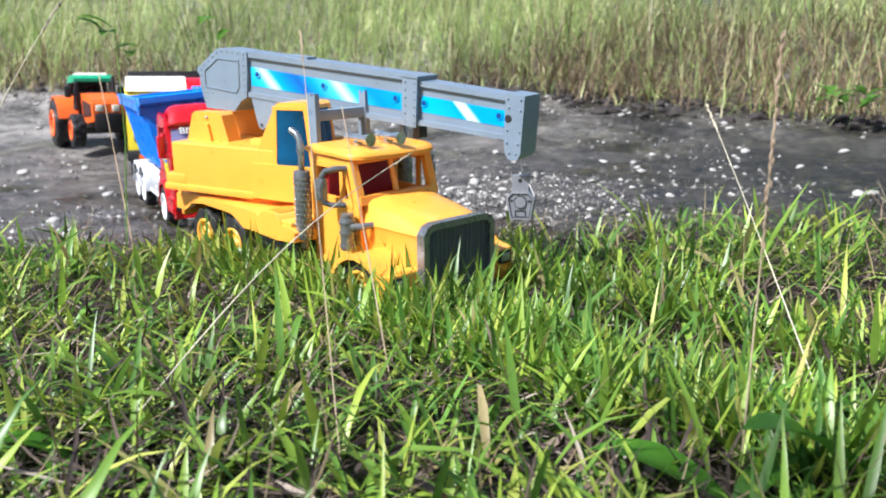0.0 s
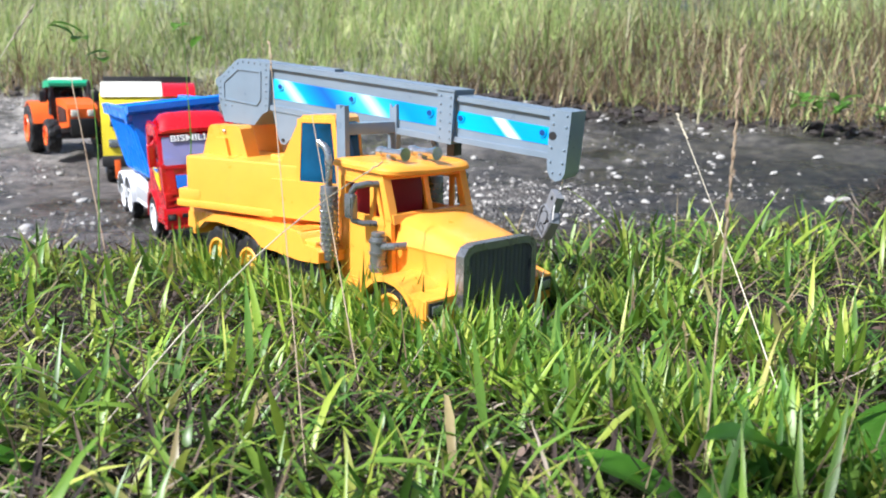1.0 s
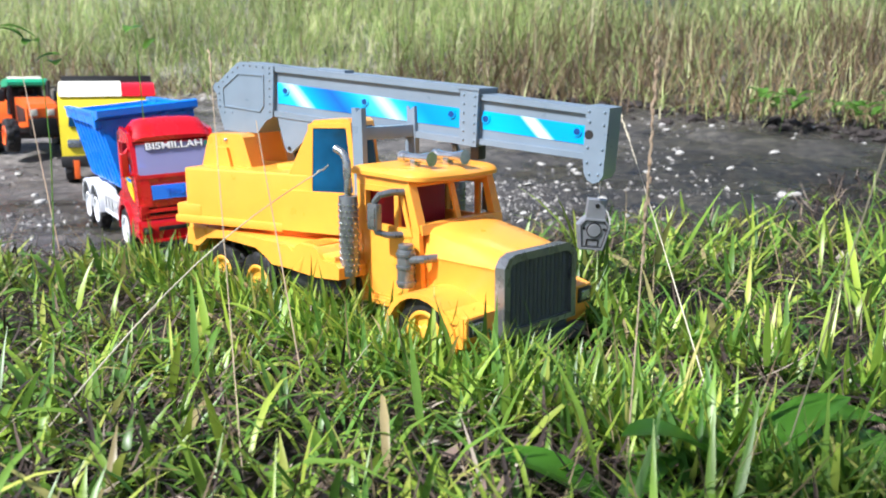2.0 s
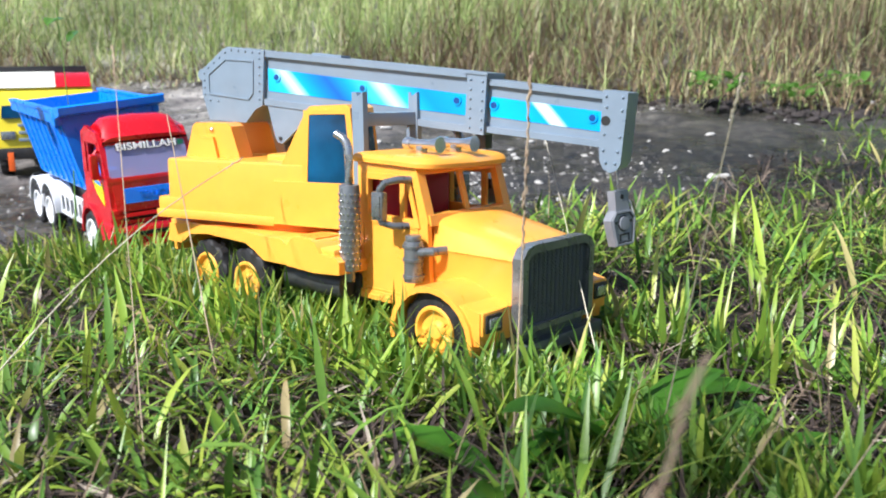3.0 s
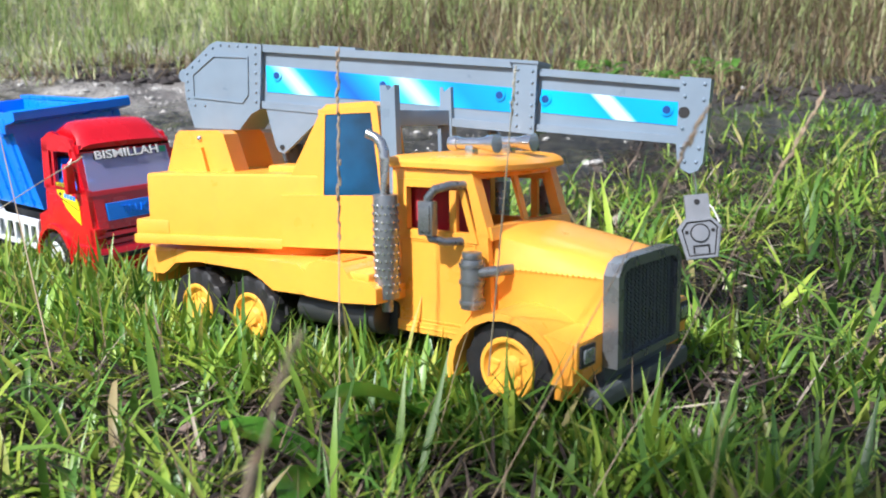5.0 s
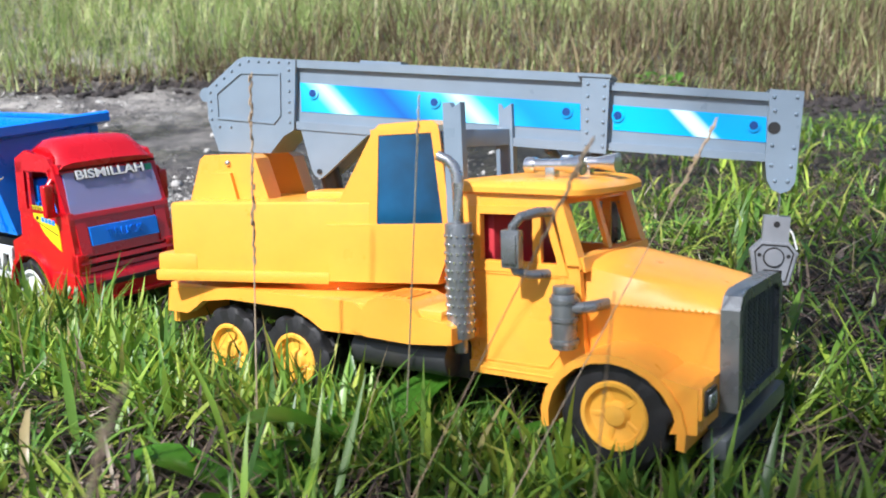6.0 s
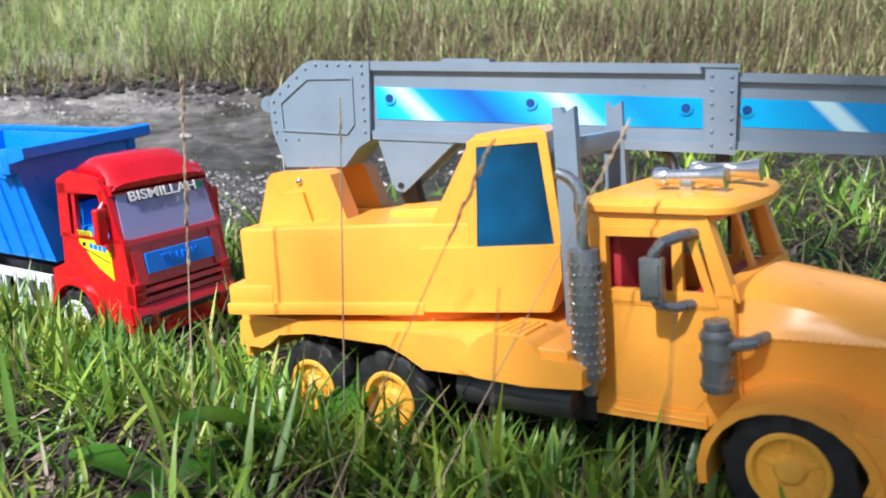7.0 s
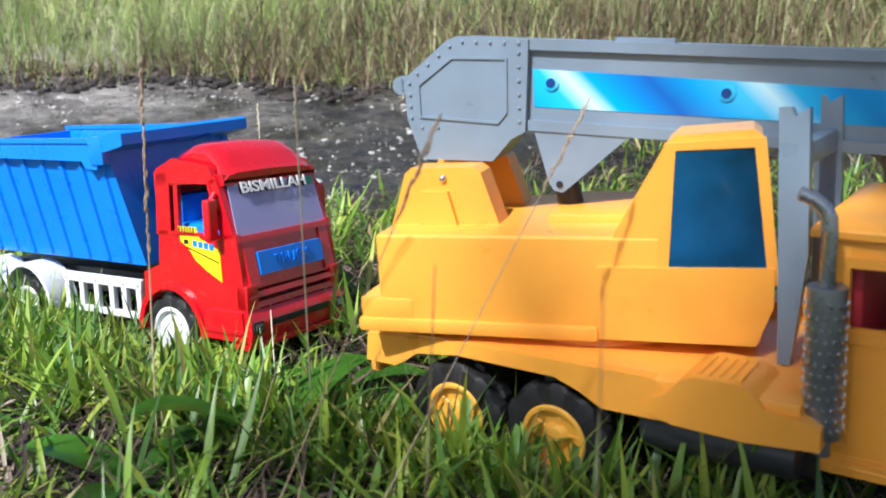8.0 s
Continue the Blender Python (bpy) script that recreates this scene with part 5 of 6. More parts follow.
# ---- parked toys on the mud ----
def yellow_truck(m):
    t = thing("toy_lorry", "lemon-yellow plastic toy lorry with a black tray, parked on mud", "toy truck", m=m)
    W = 0.085
    bm = prism(bmesh.new(), [(-0.06, 0.055), (-0.06, 0.165), (-0.045, 0.178), (0.035, 0.178), (0.048, 0.165), (0.062, 0.110), (0.064, 0.045), (-0.02, 0.045)], -W, W, 0.006, 3)
    c = part("cab", bm, LEMON, t)
    rf = prism(bmesh.new(), [(-0.062, 0.172), (-0.056, 0.192), (-0.03, 0.202), (0.015, 0.199), (0.04, 0.186), (0.05, 0.170)], -W + 0.002, W * 0.28, 0.007, 3)
    # the pale colour carries the sun's glare on this roof
    part("roof", rf, PALE, c, "plastic roof, pale cream for the sun's glare on it")
    rr = prism(bmesh.new(), [(-0.062, 0.172), (-0.056, 0.191), (-0.03, 0.200), (0.015, 0.197), (0.04, 0.185), (0.05, 0.170)], W * 0.29, W - 0.002, 0.007, 3)
    part("roof_panel", rr, RED, c, "red plastic roof panel")
    ws = loft(bmesh.new(), [[(0.0635, -0.07, 0.112), (0.0635, 0.07, 0.112), (0.065, 0.07, 0.113), (0.065, -0.07, 0.113)], [(0.0575, -0.068, 0.136), (0.0575, 0.068, 0.136), (0.0590, 0.068, 0.137), (0.0590, -0.068, 0.137)]])
    part("windscreen", ws, WINDOW_BLUE, c, "dark windscreen", smooth=False)
    for s in (-1, 1):
        part("side_window", prism(bmesh.new(), [(-0.035, 0.115), (-0.03, 0.158), (0.030, 0.158), (0.042, 0.115)], s * (W + 0.0008), s * (W - 0.001), 0), WINDOW_BLUE, c, "dark side window", smooth=False)
        part("headlight", box(bmesh.new(), 0.062, 0.068, s * 0.05, s * 0.074, 0.072, 0.088, 0.002), CHROME, c, "silver headlight")
    for z in (0.068, 0.082, 0.096):
        part("grille_bar", box(bmesh.new(), 0.0635, 0.0668, -0.045, 0.045, z, z + 0.006, 0.001), GREY, c, "grey grille bar")
    part("bumper", box(bmesh.new(), 0.04, 0.074, -W - 0.002, W + 0.002, 0.034, 0.056, 0.004), BLACK, t, "black bumper")
    tag = box(bmesh.new(), 0.0745, 0.076, -0.066, -0.056, 0.012, 0.048, 0.001)
    part("tow_tag", tag, ORANGE, t, "small orange hanging tag")
    tr = box(bmesh.new(), -0.30, -0.07, -W + 0.003, -W + 0.009, 0.08, 0.190, 0.001)
    box(tr, -0.30, -0.07, W - 0.009, W - 0.003, 0.08, 0.190, 0.001)
    box(tr, -0.30, -0.07, -W + 0.004, W - 0.004, 0.075, 0.088, 0.001)
    box(tr, -0.078, -0.070, -W + 0.003, W - 0.003, 0.08, 0.214, 0.001)
    box(tr, -0.30, -0.292, -W + 0.003, W - 0.003, 0.08, 0.190, 0.001)
    part("tray", tr, BLACK, t, "black plastic load tray")
    part("chassis_frame", box(bmesh.new(), -0.29, 0.05, -0.03, 0.03, 0.045, 0.076, 0.002), BLACK, t)
    for x in (-0.22, 0.0):
        for s in (-1, 1):
            wheel(t, x, s * 0.072, 0.036, 0.022, 0.021, GREY, "black tyre", 5)
    return t


def tractor(m):
    t = thing("toy_tractor", "orange plastic toy tractor with a green roof, parked on mud", "toy tractor", m=m)
    bon = prism(bmesh.new(), [(0.01, 0.052), (0.01, 0.102), (0.06, 0.100), (0.112, 0.086), (0.118, 0.078), (0.118, 0.046), (0.05, 0.044)], -0.026, 0.026, 0.006, 3)
    part("bonnet", bon, ORANGE, t)
    for s in (-1, 1):
        part("headlight", box(bmesh.new(), 0.114, 0.1205, s * 0.008, s * 0.021, 0.064, 0.076, 0.002), PALE, t, "pale headlight")
        part("bonnet_side", prism(bmesh.new(), [(0.030, 0.056), (0.030, 0.088), (0.100, 0.078), (0.104, 0.056)], s * 0.0275, s * 0.025, 0.0012), BLACK, t, "black louvred bonnet side")
    part("grille", box(bmesh.new(), 0.116, 0.1195, -0.018, 0.018, 0.048, 0.061, 0.001), BLACK, t, "black grille")
    part("nose", box(bmesh.new(), 0.112, 0.122, -0.024, 0.024, 0.030, 0.060, 0.002), BLACK, t, "black front weight")
    part("chassis_frame", box(bmesh.new(), -0.05, 0.11, -0.018, 0.018, 0.028, 0.056, 0.002), BLACK, t)
    fr = bmesh.new()
    for x, dx in ((-0.052, 0.004), (0.014, -0.006)):
        for s in (-1, 1):
            rod(fr, (x, s * 0.037, 0.07), (x + dx, s * 0.031, 0.127), 0.0046, n=10)
    box(fr, -0.054, 0.014, -0.034, 0.034, 0.054, 0.060, 0.001)
    box(fr, -0.056, -0.050, -0.036, 0.036, 0.06, 0.126, 0.001)
    box(fr, 0.004, 0.014, -0.036, 0.036, 0.06, 0.104, 0.002)
    part("cab_frame", fr, BLACK, t, "black plastic cab posts")
    part("seat", box(bmesh.new(), -0.04, -0.015, -0.018, 0.018, 0.06, 0.105, 0.004), RED, t, "red seat")
    st = rod(bmesh.new(), (-0.002, 0, 0.085), (-0.010, 0, 0.112), 0.0022, n=8)
    rod(st, (-0.0095, 0, 0.111), (-0.0112, 0, 0.114), 0.013, n=18)
    part("steering_wheel", st, BLACK, t)
    ro = prism(bmesh.new(), [(-0.056, 0.124), (-0.056, 0.130), (-0.044, 0.137), (0.004, 0.137), (0.014, 0.130), (0.014, 0.124)], -0.036, 0.036, 0.004, 3)
    part("roof", ro, GREEN, t, "glossy green roof")
    part("roof_cap", prism(bmesh.new(), [(-0.044, 0.135), (-0.039, 0.1415), (-0.004, 0.1415), (0.003, 0.135)], -0.028, 0.028, 0.003), PALE, t, "pale roof cap")
    part("exhaust", rod(bmesh.new(), (0.04, 0.03, 0.09), (0.04, 0.03, 0.132), 0.0035, n=10), BLACK, t)
    for s in (-1, 1):
        mi = pipe(bmesh.new(), [(0.012, s * 0.034, 0.118), (0.016, s * 0.046, 0.120), (0.016, s * 0.050, 0.114)], 0.0018)
        box(mi, 0.013, 0.018, s * 0.043, s * 0.055, 0.094, 0.114, 0.0015)
        part("mirror", mi, BLACK, t, "black side mirror")
    part("front_axle", box(bmesh.new(), 0.078, 0.092, -0.044, 0.044, 0.024, 0.036, 0.002), BLACK, t)
    for s in (-1, 1):
        fe = [(-0.03 + 0.052 * math.cos(a), 0.046 + 0.053 * math.sin(a)) for a in [math.pi * (0.05 + 0.9 * k / 10) for k in range(11)]]
        fi = [(-0.03 + 0.048 * math.cos(a), 0.046 + 0.049 * math.sin(a)) for a in [math.pi * (0.05 + 0.9 * k / 10) for k in range(11)]]
        part("fender", prism(bmesh.new(), fe + fi[::-1], s * 0.070, s * 0.034, 0.001), ORANGE, t)
        wheel(t, -0.03, s * 0.060, 0.046, 0.028, 0.026, ORANGE, "large black tyre on an orange rim", 6)
        wheel(t, 0.085, s * 0.050, 0.031, 0.022, 0.018, ORANGE, "black tyre on an orange rim", 6)
    return t


yellow_truck(pose(-0.627, 2.0, height(-0.627, 2.0), 0.0, -1.6, -72) @ Matrix.Diagonal((1.22, 1.22, 1.13, 1)))
tractor(pose(-0.985, 2.43, height(-0.985, 2.43), 0.0, -3.0, -57) @ Matrix.Scale(1.44, 4))


# ---- plants ----
def lane_gap(x, y):
    """How far a place lies from the lane in which the toys roll."""
    best = 9.0
    for way, reach in ((CRANE_WAY, 0.36), (TIPPER_WAY, 0.31)):
        for a in way:
            c, s = math.cos(radians(a[6])), math.sin(radians(a[6]))
            dx, dy = x - a[1], y - a[2]
            u, v = dx * c + dy * s, -dx * s + dy * c
            du = max(-0.13 - u, 0.0, u - reach)
            best = min(best, math.hypot(du, max(0.0, abs(v) - 0.072)))
    return best


def blades(name, specs, material, label, category, seg=4, kind="stuff"):
    """Many leaf blades in one mesh. Each: root, heading, lean, bend, length, width."""
    vs, fs = [], []
    for x, y, z, az, lean, bend, length, width in specs:
        ca, sa = math.cos(az), math.sin(az)
        px, pz, ang = 0.0, 0.0, lean
        base = len(vs)
        tw = random.uniform(-0.5, 0.5)
        for k in range(seg + 1):
            f = k / seg
            w = width * 0.5 * (0.55 + 0.9 * f if f < 0.45 else 0.955 * (1 - f) / 0.55)
            nx, ny = -sa, ca
            q = tw * f
            ox, oy, oz = nx * math.cos(q) * w, ny * math.cos(q) * w, math.sin(q) * w
            cx, cy, cz = x + ca * px, y + sa * px, z + pz
            if k < seg:
                vs.append((cx - ox, cy - oy, cz - oz))
                vs.append((cx, cy, cz - w * 0.35))
                vs.append((cx + ox, cy + oy, cz + oz))
            else:
                vs.append((cx, cy, cz))
            px += math.sin(ang) * length / seg
            pz += math.cos(ang) * length / seg
            ang += bend / seg
        for k in range(seg - 1):
            a = base + 3 * k
            fs.append((a, a + 1, a + 4, a + 3))
            fs.append((a + 1, a + 2, a + 5, a + 4))
        a = base + 3 * (seg - 1)
        fs.append((a, a + 1, a + 3))
        fs.append((a + 1, a + 2, a + 3))
    me = bpy.data.meshes.new(name)
    me.from_pydata(vs, [], fs)
    me.shade_smooth()
    me.materials.append(material)
    return tagged(new(name, me), label, category, kind=kind)


def meadow():
    rnd = random.Random(11)
    green, dead, flakes = [], [], []
    for _ in range(12500):
        y = rnd.uniform(0.17, 2.4)
        x = rnd.uniform(-0.30 - 0.62 * y, 0.36 + 1.02 * y)
        edge = grass_line(x) - y
        if edge < -0.04 or (edge < 0.12 and rnd.random() > 0.35 + edge * 4):
            continue
        if y > 1.3 and rnd.random() > 0.55:
            continue
        patch = noise.noise((x * 3.1, y * 3.1, 0.5)) + 0.5 * noise.noise((x * 9, y * 9, 2.0))
        bare = noise.noise((x * 19, y * 19, 7.0)) + 0.35 * noise.noise((x * 47, y * 47, 1.0))
        if x > 0.12 and y > 0.45 and rnd.random() < 0.30:
            continue
        if bare < (0.03 if x > 0.08 else -0.12) and rnd.random() < (0.93 if y < 0.95 else 0.7):
            continue
        gap = lane_gap(x, y)
        lush = max(0.0, min(1.0, (x - 0.10) / 0.2))
        z = height(x, y) - 0.003
        # a tuft: its blades fan out from one root
        turn, n = rnd.uniform(0, 6.28), rnd.randint(3, 7) if patch > -0.2 or x < 0.0 else rnd.randint(1, 4)
        tall = rnd.uniform(0.75, 1.2) * (0.88 + 0.3 * lush) * (1.0 + 0.35 * patch)
        for k in range(n):
            length = (rnd.uniform(0.022, 0.060) if rnd.random() < 0.85 else rnd.uniform(0.06, 0.10)) * tall
            if gap < 0.004:
                length = min(length * 1.1, rnd.uniform(0.03, 0.062))
            wide = rnd.uniform(0.0034, 0.0084) * (0.75 + length * 4)
            if rnd.random() < 0.22:
                wide *= 0.45
            if x > 0.12 and y < 0.55:
                wide, length = wide * 0.68, length * 0.85
            green.append((x + rnd.gauss(0, 0.005), y + rnd.gauss(0, 0.005), z, turn + 2.4 * k + rnd.gauss(0, 0.4), rnd.triangular(0.0, 1.5, 0.55), rnd.uniform(-0.1, 2.3), length, wide))
    # fuller tufts along both rims of the lane, where the toys part the grass
    for way, half in ((CRANE_WAY, 0.100), (TIPPER_WAY, 0.080)):
        for _ in range(1300):
            i = rnd.randrange(len(way) - 1)
            a, b, f = way[i], way[i + 1], rnd.random()
            c, sn = math.cos(radians(a[6])), math.sin(radians(a[6]))
            u, v = rnd.uniform(-0.12, 0.36), rnd.choice((-1, -1, -1, 1)) * rnd.gauss(half + 0.004, 0.02)
            x, y = a[1] + (b[1] - a[1]) * f + u * c - v * sn, a[2] + (b[2] - a[2]) * f + u * sn + v * c
            if y > grass_line(x) or y < 0.2:
                continue
            turn = rnd.uniform(0, 6.28)
            for k in range(rnd.randint(2, 5)):
                green.append((x + rnd.gauss(0, 0.004), y + rnd.gauss(0, 0.004), height(x, y) - 0.003, turn + 2.4 * k, rnd.triangular(0.0, 1.1, 0.35), rnd.uniform(-0.2, 1.1), (rnd.uniform(0.030, 0.064) if rnd.random() < 0.85 else rnd.uniform(0.064, 0.095)), rnd.uniform(0.0034, 0.0078)))
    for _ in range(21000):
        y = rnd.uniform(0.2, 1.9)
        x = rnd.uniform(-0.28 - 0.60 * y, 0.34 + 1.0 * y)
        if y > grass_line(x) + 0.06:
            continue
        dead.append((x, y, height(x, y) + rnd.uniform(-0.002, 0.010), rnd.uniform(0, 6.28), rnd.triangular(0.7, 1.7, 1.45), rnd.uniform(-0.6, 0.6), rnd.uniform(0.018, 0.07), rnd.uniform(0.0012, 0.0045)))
    straw = []
    for _ in range(1500):
        y = rnd.uniform(0.25, 1.3)
        x = rnd.uniform(-0.28 - 0.60 * y, 0.34 + 1.0 * y)
        if y < grass_line(x):
            straw.append((x, y, height(x, y), rnd.uniform(0, 6.28), rnd.triangular(0.1, 1.5, 1.1), rnd.uniform(-0.4, 0.5), rnd.uniform(0.05, 0.12) if lane_gap(x, y) > 0.02 else rnd.uniform(0.03, 0.06), rnd.uniform(0.0010, 0.0022)))
    blades("straw", straw, DRY_TALL, "thin pale dry straws among the green grass", "dry grass", 3)
    for _ in range(900):
        y = rnd.uniform(0.2, 1.25)
        x = rnd.uniform(-0.28 - 0.60 * y, 0.34 + 1.0 * y)
        flakes.append((x, y, height(x, y) + rnd.uniform(0.001, 0.008), rnd.uniform(0, 6.28), rnd.uniform(1.2, 1.7), rnd.uniform(-0.9, 0.9), rnd.uniform(0.014, 0.034), rnd.uniform(0.006, 0.013)))
    blades("meadow_grass", green, GRASS, "tufts of short green grass with bent blades", "grass")
    blades("dead_grass", dead, THATCH, "brown dead grass litter between the tufts, darkened for their shade", "dead grass", 3)
    blades("dry_leaf_litter", flakes, LITTER, "curled dry brown leaves on the soil", "leaf litter", 3)


def bank_grass():
    rnd = random.Random(5)
    tall, dry = [], []
    for _ in range(36000):
        x = rnd.uniform(-3.9, 5.2)
        d = rnd.random() ** 1.6 * 2.4
        y = bank_line(x) + d + rnd.gauss(0, 0.07) + 0.15 * noise.noise((x * 2.0, 0.0, 5.0))
        p = noise.noise((x * 0.9, y * 0.9, 9.0)) + 0.6 * noise.noise((x * 3.2, y * 3.2, 4.0))
        length = rnd.uniform(0.10, 0.36) * (0.5 + min(0.6, d * 0.9)) * (1 + 0.6 * p)
        spec = (x, y, height(x, y) - 0.01, rnd.uniform(0, 6.28), rnd.triangular(0.0, 1.25, 0.3), rnd.uniform(-0.3, 1.7), length, rnd.uniform(0.0025, 0.0075))
        (dry if (d < 0.22 + 0.2 * p + 1.3 * max(0.0, min(1.0, x - 0.3)) and rnd.random() < 0.7) or rnd.random() < 0.10 else tall).append(spec)
    blades("bank_grass", tall, TALL, "tall pale green grass on the far bank", "tall grass", 3)
    blades("bank_dry_grass", dry, DRY_TALL, "dry brown grass at the foot of the bank", "dry grass", 3)


def stalk(root, tip, sag, r, head, head_r, label="dry grass stalk with a thin seed head"):
    """A thin leaning stem; head is the length of its seed head along the stem."""
    a, b = Vector(root), Vector(tip)
    t = thing("grass_stalk", label, "grass stalk", "dry stalks in the grass", Matrix.Translation(a))
    d = b - a
    pts = [d * f + Vector((0, 0, sag * math.sin(math.pi * f))) for f in [k / 10 for k in range(11)]]
    tone = PALE_STALK if label.startswith("bleached") else STALK
    part("stem", pipe(bmesh.new(), pts, [r * (0.7 - 0.3 * k / 10) for k in range(11)], 6), tone, t)
    if head:
        bm = bmesh.new()
        rnd = random.Random(round(a.x * 1000) + 7)
        n = int(head / 0.0022)
        for k in range(n):
            f = 1 - head / d.length * k / n
            c = d * f + Vector((0, 0, sag * math.sin(math.pi * f)))
            o = Vector((rnd.gauss(0, 1), rnd.gauss(0, 1), rnd.gauss(0, 1))).normalized() * head_r * rnd.uniform(0.2, 0.9)
            bmesh.ops.create_icosphere(bm, subdivisions=1, radius=1.0, matrix=Matrix.Translation(c + o) @ d.to_track_quat("Z", "Y").to_matrix().to_4x4() @ Matrix.Diagonal((head_r * 0.45, head_r * 0.45, head_r * 1.6, 1)))
        part("seed_head", bm, tone, t)
    return t


def outer_meadow():
    """Coarser grass where the meadow goes on to the sides and behind."""
    rnd = random.Random(17)
    specs = []
    for _ in range(64000):
        x, y = rnd.uniform(-4.5, 5.5), rnd.uniform(-3.5, 2.6)
        if y > grass_line(x) or (-0.30 - 0.62 * y < x < 0.36 + 1.02 * y and y > 0.17) or (-0.15 < x < 0.4 and -0.3 < y < 0.2):
            continue
        specs.append((x, y, height(x, y) - 0.003, rnd.uniform(0, 6.28), rnd.triangular(0.05, 1.3, 0.7), rnd.uniform(-0.2, 1.2), rnd.uniform(0.04, 0.11), rnd.uniform(0.006, 0.012)))
    blades("outer_meadow_grass", specs, GRASS, "green grass where the meadow goes on", "grass", 2)


meadow()
outer_meadow()
bank_grass()


def broad_leaf(root, az, lean, length, width):
    """A broad pointed leaf with a raised rim and a sunken midrib."""
    bm = bmesh.new()
    n, rows = 9, []
    for k in range(n + 1):
        f = k / n
        w = width * 0.5 * math.sin(math.pi * min(1, f * 0.93 + 0.07)) ** 0.75 + 0.0004
        u = length * (f - 0.12 * f * f * f)
        x, z = u * math.sin(lean + 0.45 * f), u * math.cos(lean + 0.45 * f)
        rows.append([bm.verts.new((x, s * w, z + abs(s) * w * 0.30)) for s in (-1, -0.5, 0, 0.5, 1)])
    for a, b in zip(rows, rows[1:]):
        for k in range(4):
            bm.faces.new((a[k], a[k + 1], b[k + 1], b[k]))
    bmesh.ops.solidify(bm, geom=bm.faces[:], thickness=0.0004)
    return part("leaf", bm, BROAD, root, "", Matrix.Rotation(az, 4, "Z"))


def herb(x, y, leaves):
    t = thing("broad_leaved_herb", "low herb with broad green leaves in the grass", "plant", "herbs in the grass", pose(x, y, height(x, y)))
    for az, lean, length, width in leaves:
        broad_leaf(t, radians(az), lean, length, width)


herb(0.245, 0.455, [(200, 0.6, 0.12, 0.036), (20, 0.6, 0.11, 0.034), (300, 0.9, 0.07, 0.024), (120, 0.6, 0.07, 0.02)])
herb(0.30, 0.535, [(170, 0.95, 0.10, 0.034), (350, 1.0, 0.09, 0.030), (265, 0.9, 0.085, 0.028)])
herb(0.16, 0.43, [(250, 0.9, 0.09, 0.028), (150, 0.9, 0.10, 0.030), (30, 0.7, 0.065, 0.02), (330, 1.0, 0.06, 0.022)])
herb(0.335, 0.45, [(230, 0.9, 0.06, 0.022), (80, 0.7, 0.06, 0.02), (330, 0.8, 0.065, 0.022)])
herb(-0.235, 0.50, [(10, 0.9, 0.06, 0.02), (190, 0.8, 0.06, 0.02), (280, 0.9, 0.05, 0.018)])
PALE_TIP = "bleached grass stalk with a pale seed head"
stalk((0.2545, 0.5066, 0.0), (0.288, 0.939, 0.209), 0.004, 0.0008, 0.06, 0.0018, label=PALE_TIP)
stalk((0.172, 0.458, 0.0), (0.186, 0.477, 0.261), 0.0, 0.0009, 0.12, 0.0017)
stalk((0.060, 0.055, 0.0), (0.139, 0.098, 0.204), 0.0, 0.0009, 0.05, 0.0016, label="brown grass stalk with a seed head close above the ground")
stalk((-0.0596, 0.4618, 0.0), (-0.108, 0.662, 0.273), 0.0, 0.0007, 0.03, 0.0014)
stalk((-0.0415, 0.6349, 0.0), (-0.087, 0.737, 0.215), 0.0, 0.0010, 0.0, 0.001)
stalk((0.2222, 0.3224, 0.0), (0.309, 0.243, 0.236), 0.0, 0.0006, 0.05, 0.0016)
stalk((0.2732, 0.3107, 0.0), (0.403, 0.302, 0.235), 0.0, 0.0006, 0.05, 0.0015)
stalk((0.2759, 0.4749, 0.0), (0.2654, 0.36, 0.2506), 0.0, 0.0009, 0.03, 0.0012, label=PALE_TIP)
stalk((0.318, 0.125, 0.0), (0.317, 0.115, 0.197), 0.0, 0.0005, 0.0, 0.001)
stalk((0.276, 0.185, 0.0), (0.286, 0.175, 0.192), 0.0, 0.0006, 0.0, 0.001)
stalk((-0.22, 0.53, 0.0), (-0.03, 0.78, 0.170), 0.022, 0.0010, 0.03, 0.0013, label=PALE_TIP)
stalk((-0.62, 0.98, 0.0), (-0.485, 1.121, 0.338), 0.02, 0.0016, 0.06, 0.0022, label=PALE_TIP)
stalk((-0.44, 1.18, 0.0), (-0.52, 1.30, 0.27), 0.0, 0.0014, 0.0, 0.002)


def weed(x, y, h, leaves, spread, size, seed):
    """An upright weed with pointed leaves on a thin stem."""
    rnd = random.Random(seed)
    t = thing("weed", "fresh green broad-leaved weed on a thin stem", "plant", "", pose(x, y, height(x, y)))
    part("stem", pipe(bmesh.new(), [(0, 0, 0), (0.01, 0, h * 0.5), (0.005, 0.005, h)], [0.0011, 0.0010, 0.0008], 7), WEED, t)
    for k in range(leaves):
        f = rnd.uniform(0.86, 1.0) if h > 0.2 else rnd.uniform(0.55, 1.0)
        lf = broad_leaf(t, 0, 0.9, size * rnd.uniform(0.8, 1.2), size * 0.42)
        lf.data.materials[0] = WEED
        lf.matrix_basis = Matrix.Translation((0.006 + rnd.gauss(0, spread), rnd.gauss(0, spread), h * f)) @ Matrix.Rotation(rnd.uniform(0, 6.28), 4, "Z") @ Matrix.Rotation(rnd.uniform(-0.3, 0.5), 4, "Y")


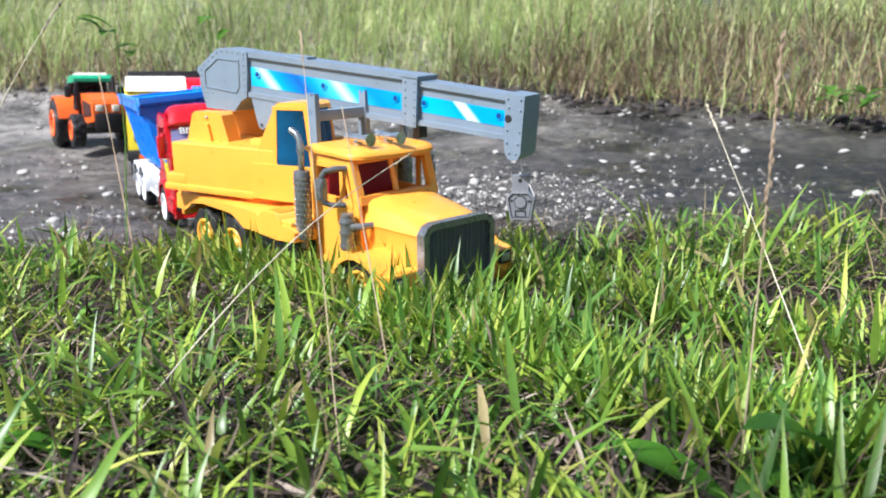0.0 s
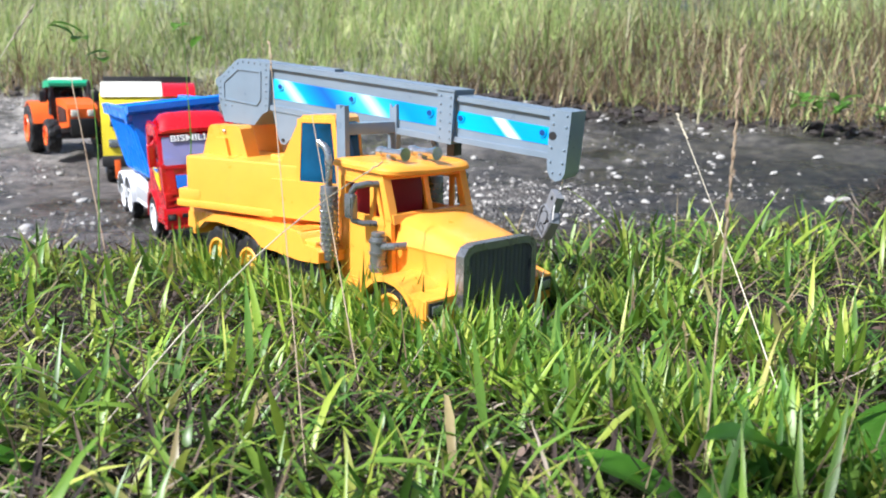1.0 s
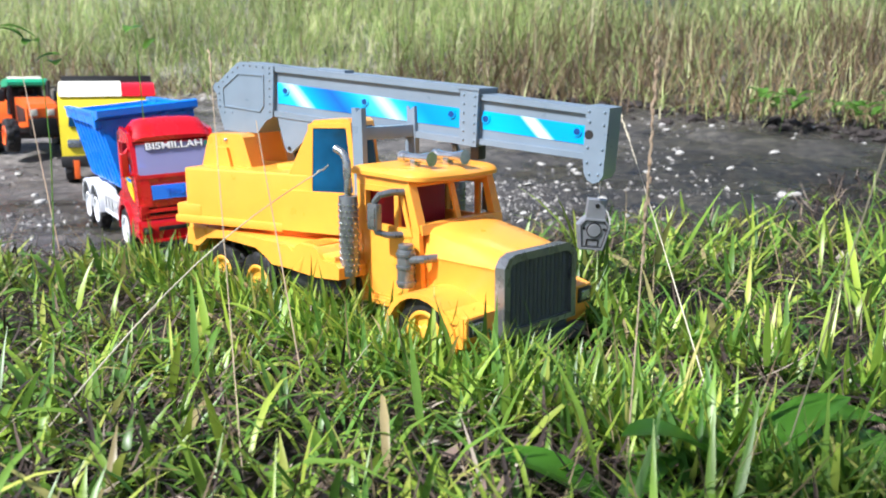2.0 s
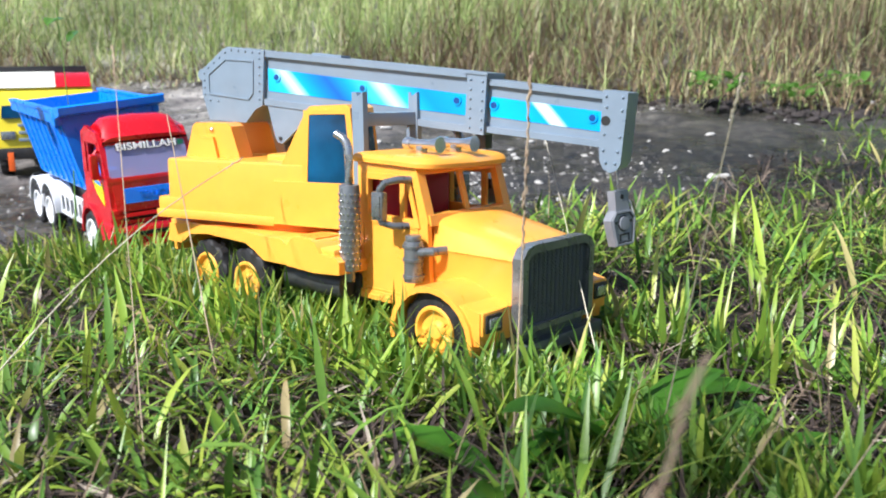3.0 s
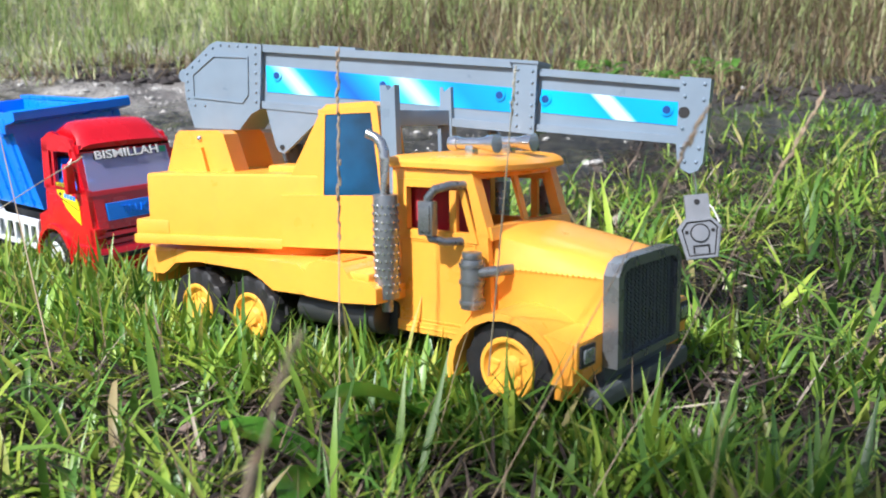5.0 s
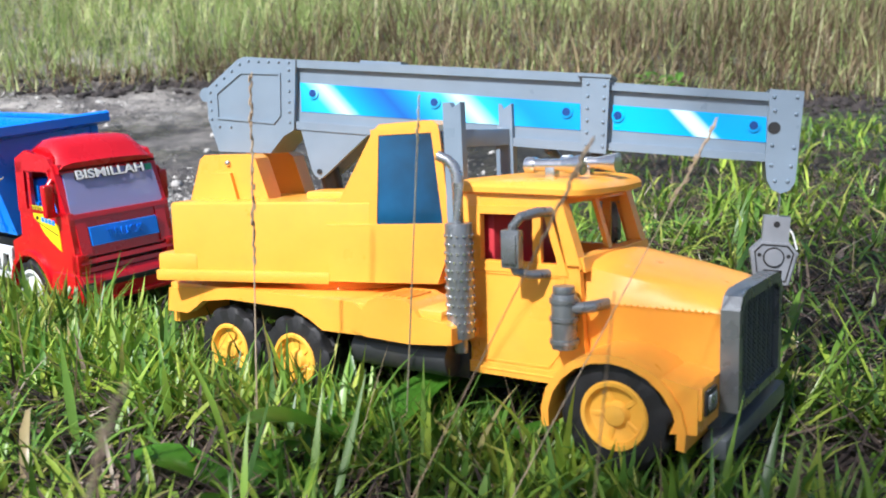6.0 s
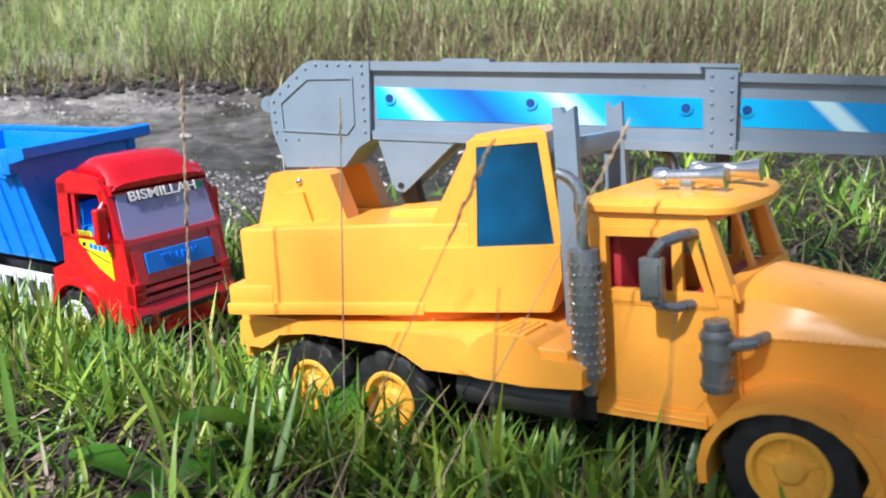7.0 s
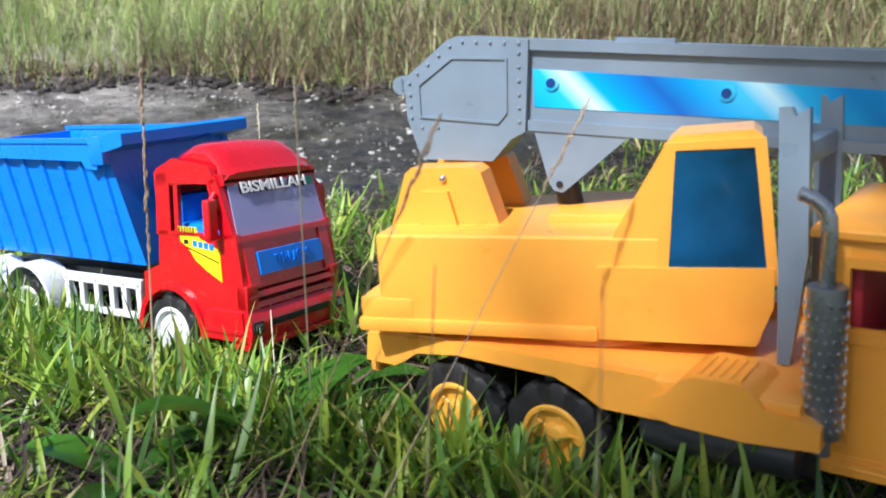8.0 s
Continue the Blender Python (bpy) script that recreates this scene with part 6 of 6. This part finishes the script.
weed(-0.45, 1.18, 0.31, 5, 0.012, 0.045, 4)
weed(-0.33, 1.21, 0.335, 3, 0.01, 0.035, 5)
weed(1.26, 2.66, 0.12, 16, 0.04, 0.075, 6)
weed(1.50, 2.64, 0.09, 14, 0.05, 0.07, 7)
weed(1.72, 2.72, 0.10, 12, 0.045, 0.07, 8)


def shade_tree():
    """An unseen small tree added behind the camera to shade the near grass."""
    c = Vector((0.78, 0.28, 0.0)) + SUN_FROM * 2.3
    foot = Vector((c.x - 0.25, c.y - 0.75, 0.0))
    t = thing("small_tree", "unseen small leafy tree, added to shade the near grass", "tree", m=Matrix.Translation(foot))
    rnd = random.Random(21)
    d = c - foot
    pts = [d * f + Vector((0.05 * math.sin(4 * f), 0, 0.18 * math.sin(math.pi * f))) for f in [k / 8 for k in range(9)]]
    bm = pipe(bmesh.new(), pts, [0.05 - 0.004 * k for k in range(9)], 12)
    specs = []
    # twigs spread evenly; the crown is cut to keep shade off the lane and is thinner at its far side
    for ix in range(10):
        for iy in range(10):
            gx, gy = 0.25 + ix * 0.11 + rnd.uniform(-0.035, 0.035), -0.14 + iy * 0.11 + rnd.uniform(-0.035, 0.035)
            if gy > (0.48 if gx < 0.41 else 0.37 if gx < 0.76 else 0.95):
                continue
            b = pts[rnd.randint(4, 8)]
            e = d + Vector((gx - 0.78, gy - 0.28, rnd.uniform(-0.10, 0.12)))
            pipe(bm, [b, (b + e) / 2 + Vector((0, 0, 0.05)), e], [0.010, 0.007, 0.003], 7)
            for _ in range(19 if gx < 0.41 else 13 if gy > 0.42 else 30):
                p = e + Vector((rnd.gauss(0, 0.055), rnd.gauss(0, 0.055), rnd.gauss(0, 0.06)))
                specs.append((p.x, p.y, p.z, rnd.uniform(0, 6.28), rnd.uniform(0.8, 1.8), rnd.uniform(-0.4, 0.8), rnd.uniform(0.05, 0.085), rnd.uniform(0.02, 0.034)))
    part("trunk", bm, BARK, t)
    cr = blades("crown", specs, BROAD, "loose crown of green leaves", "", 3)
    cr.parent = t


shade_tree()


# ---- the toys roll ----
def spin_rows(way, wheel_x, wheel_y, r):
    """A wheel's poses in its truck's space: it turns by the way that its truck has gone."""
    rows, s, k = [], 0.0, 0
    for a, b in zip(way, way[1:]):
        d = math.hypot(b[1] - a[1], b[2] - a[2])
        n = max(1, math.ceil(d / r / radians(60)))
        for i in range(n):
            rows.append((a[0] + (b[0] - a[0]) * i / n, s + d * i / n))
        s += d
    rows.append((way[-1][0], s))
    return [(t, Matrix.Translation((wheel_x, wheel_y, r)) @ Matrix.Rotation(u / r, 4, "Y")) for t, u in rows]


def motions():
    for thing_, way, wheels in ((crane, CRANE_WAY, crane_wheels), (tipper, TIPPER_WAY, tipper_wheels)):
        walk(thing_, [(t, pose(x, y, z, roll, pitch, head)) for t, x, y, z, roll, pitch, head in way])
        for w in wheels:
            p = w.matrix_basis.translation
            walk(w, spin_rows(way, p.x, p.y, p.z))
    o = hook_block.matrix_basis.translation.copy()
    # seconds, swing forward, swing sideways, turn
    swing = [(0.0, -2, 0, 14), (0.5, 4, 0, 24), (1.0, 24, 4, -44), (1.5, -14, 0, -4), (2.0, 8, 0, 30), (2.5, -8, 3, 50), (3.0, -6, 2, 62), (3.5, -12, 0, 24), (4.0, -14, 0, 36), (4.5, 0, 0, 6), (5.0, -8, 0, 10), (5.5, 8, 0, 16), (6.0, 4, 0, 2), (6.5, 16, 0, 60), (7.0, 6, 0, 30), (7.5, -8, 0, 0), (8.0, 4, 0, 10)]
    walk(hook_block, [(t, Matrix.Translation(o) @ Matrix.Rotation(radians(f), 4, "Y") @ Matrix.Rotation(radians(s), 4, "X") @ Matrix.Rotation(radians(17.6 + u), 4, "Z")) for t, f, s, u in swing])


motions()
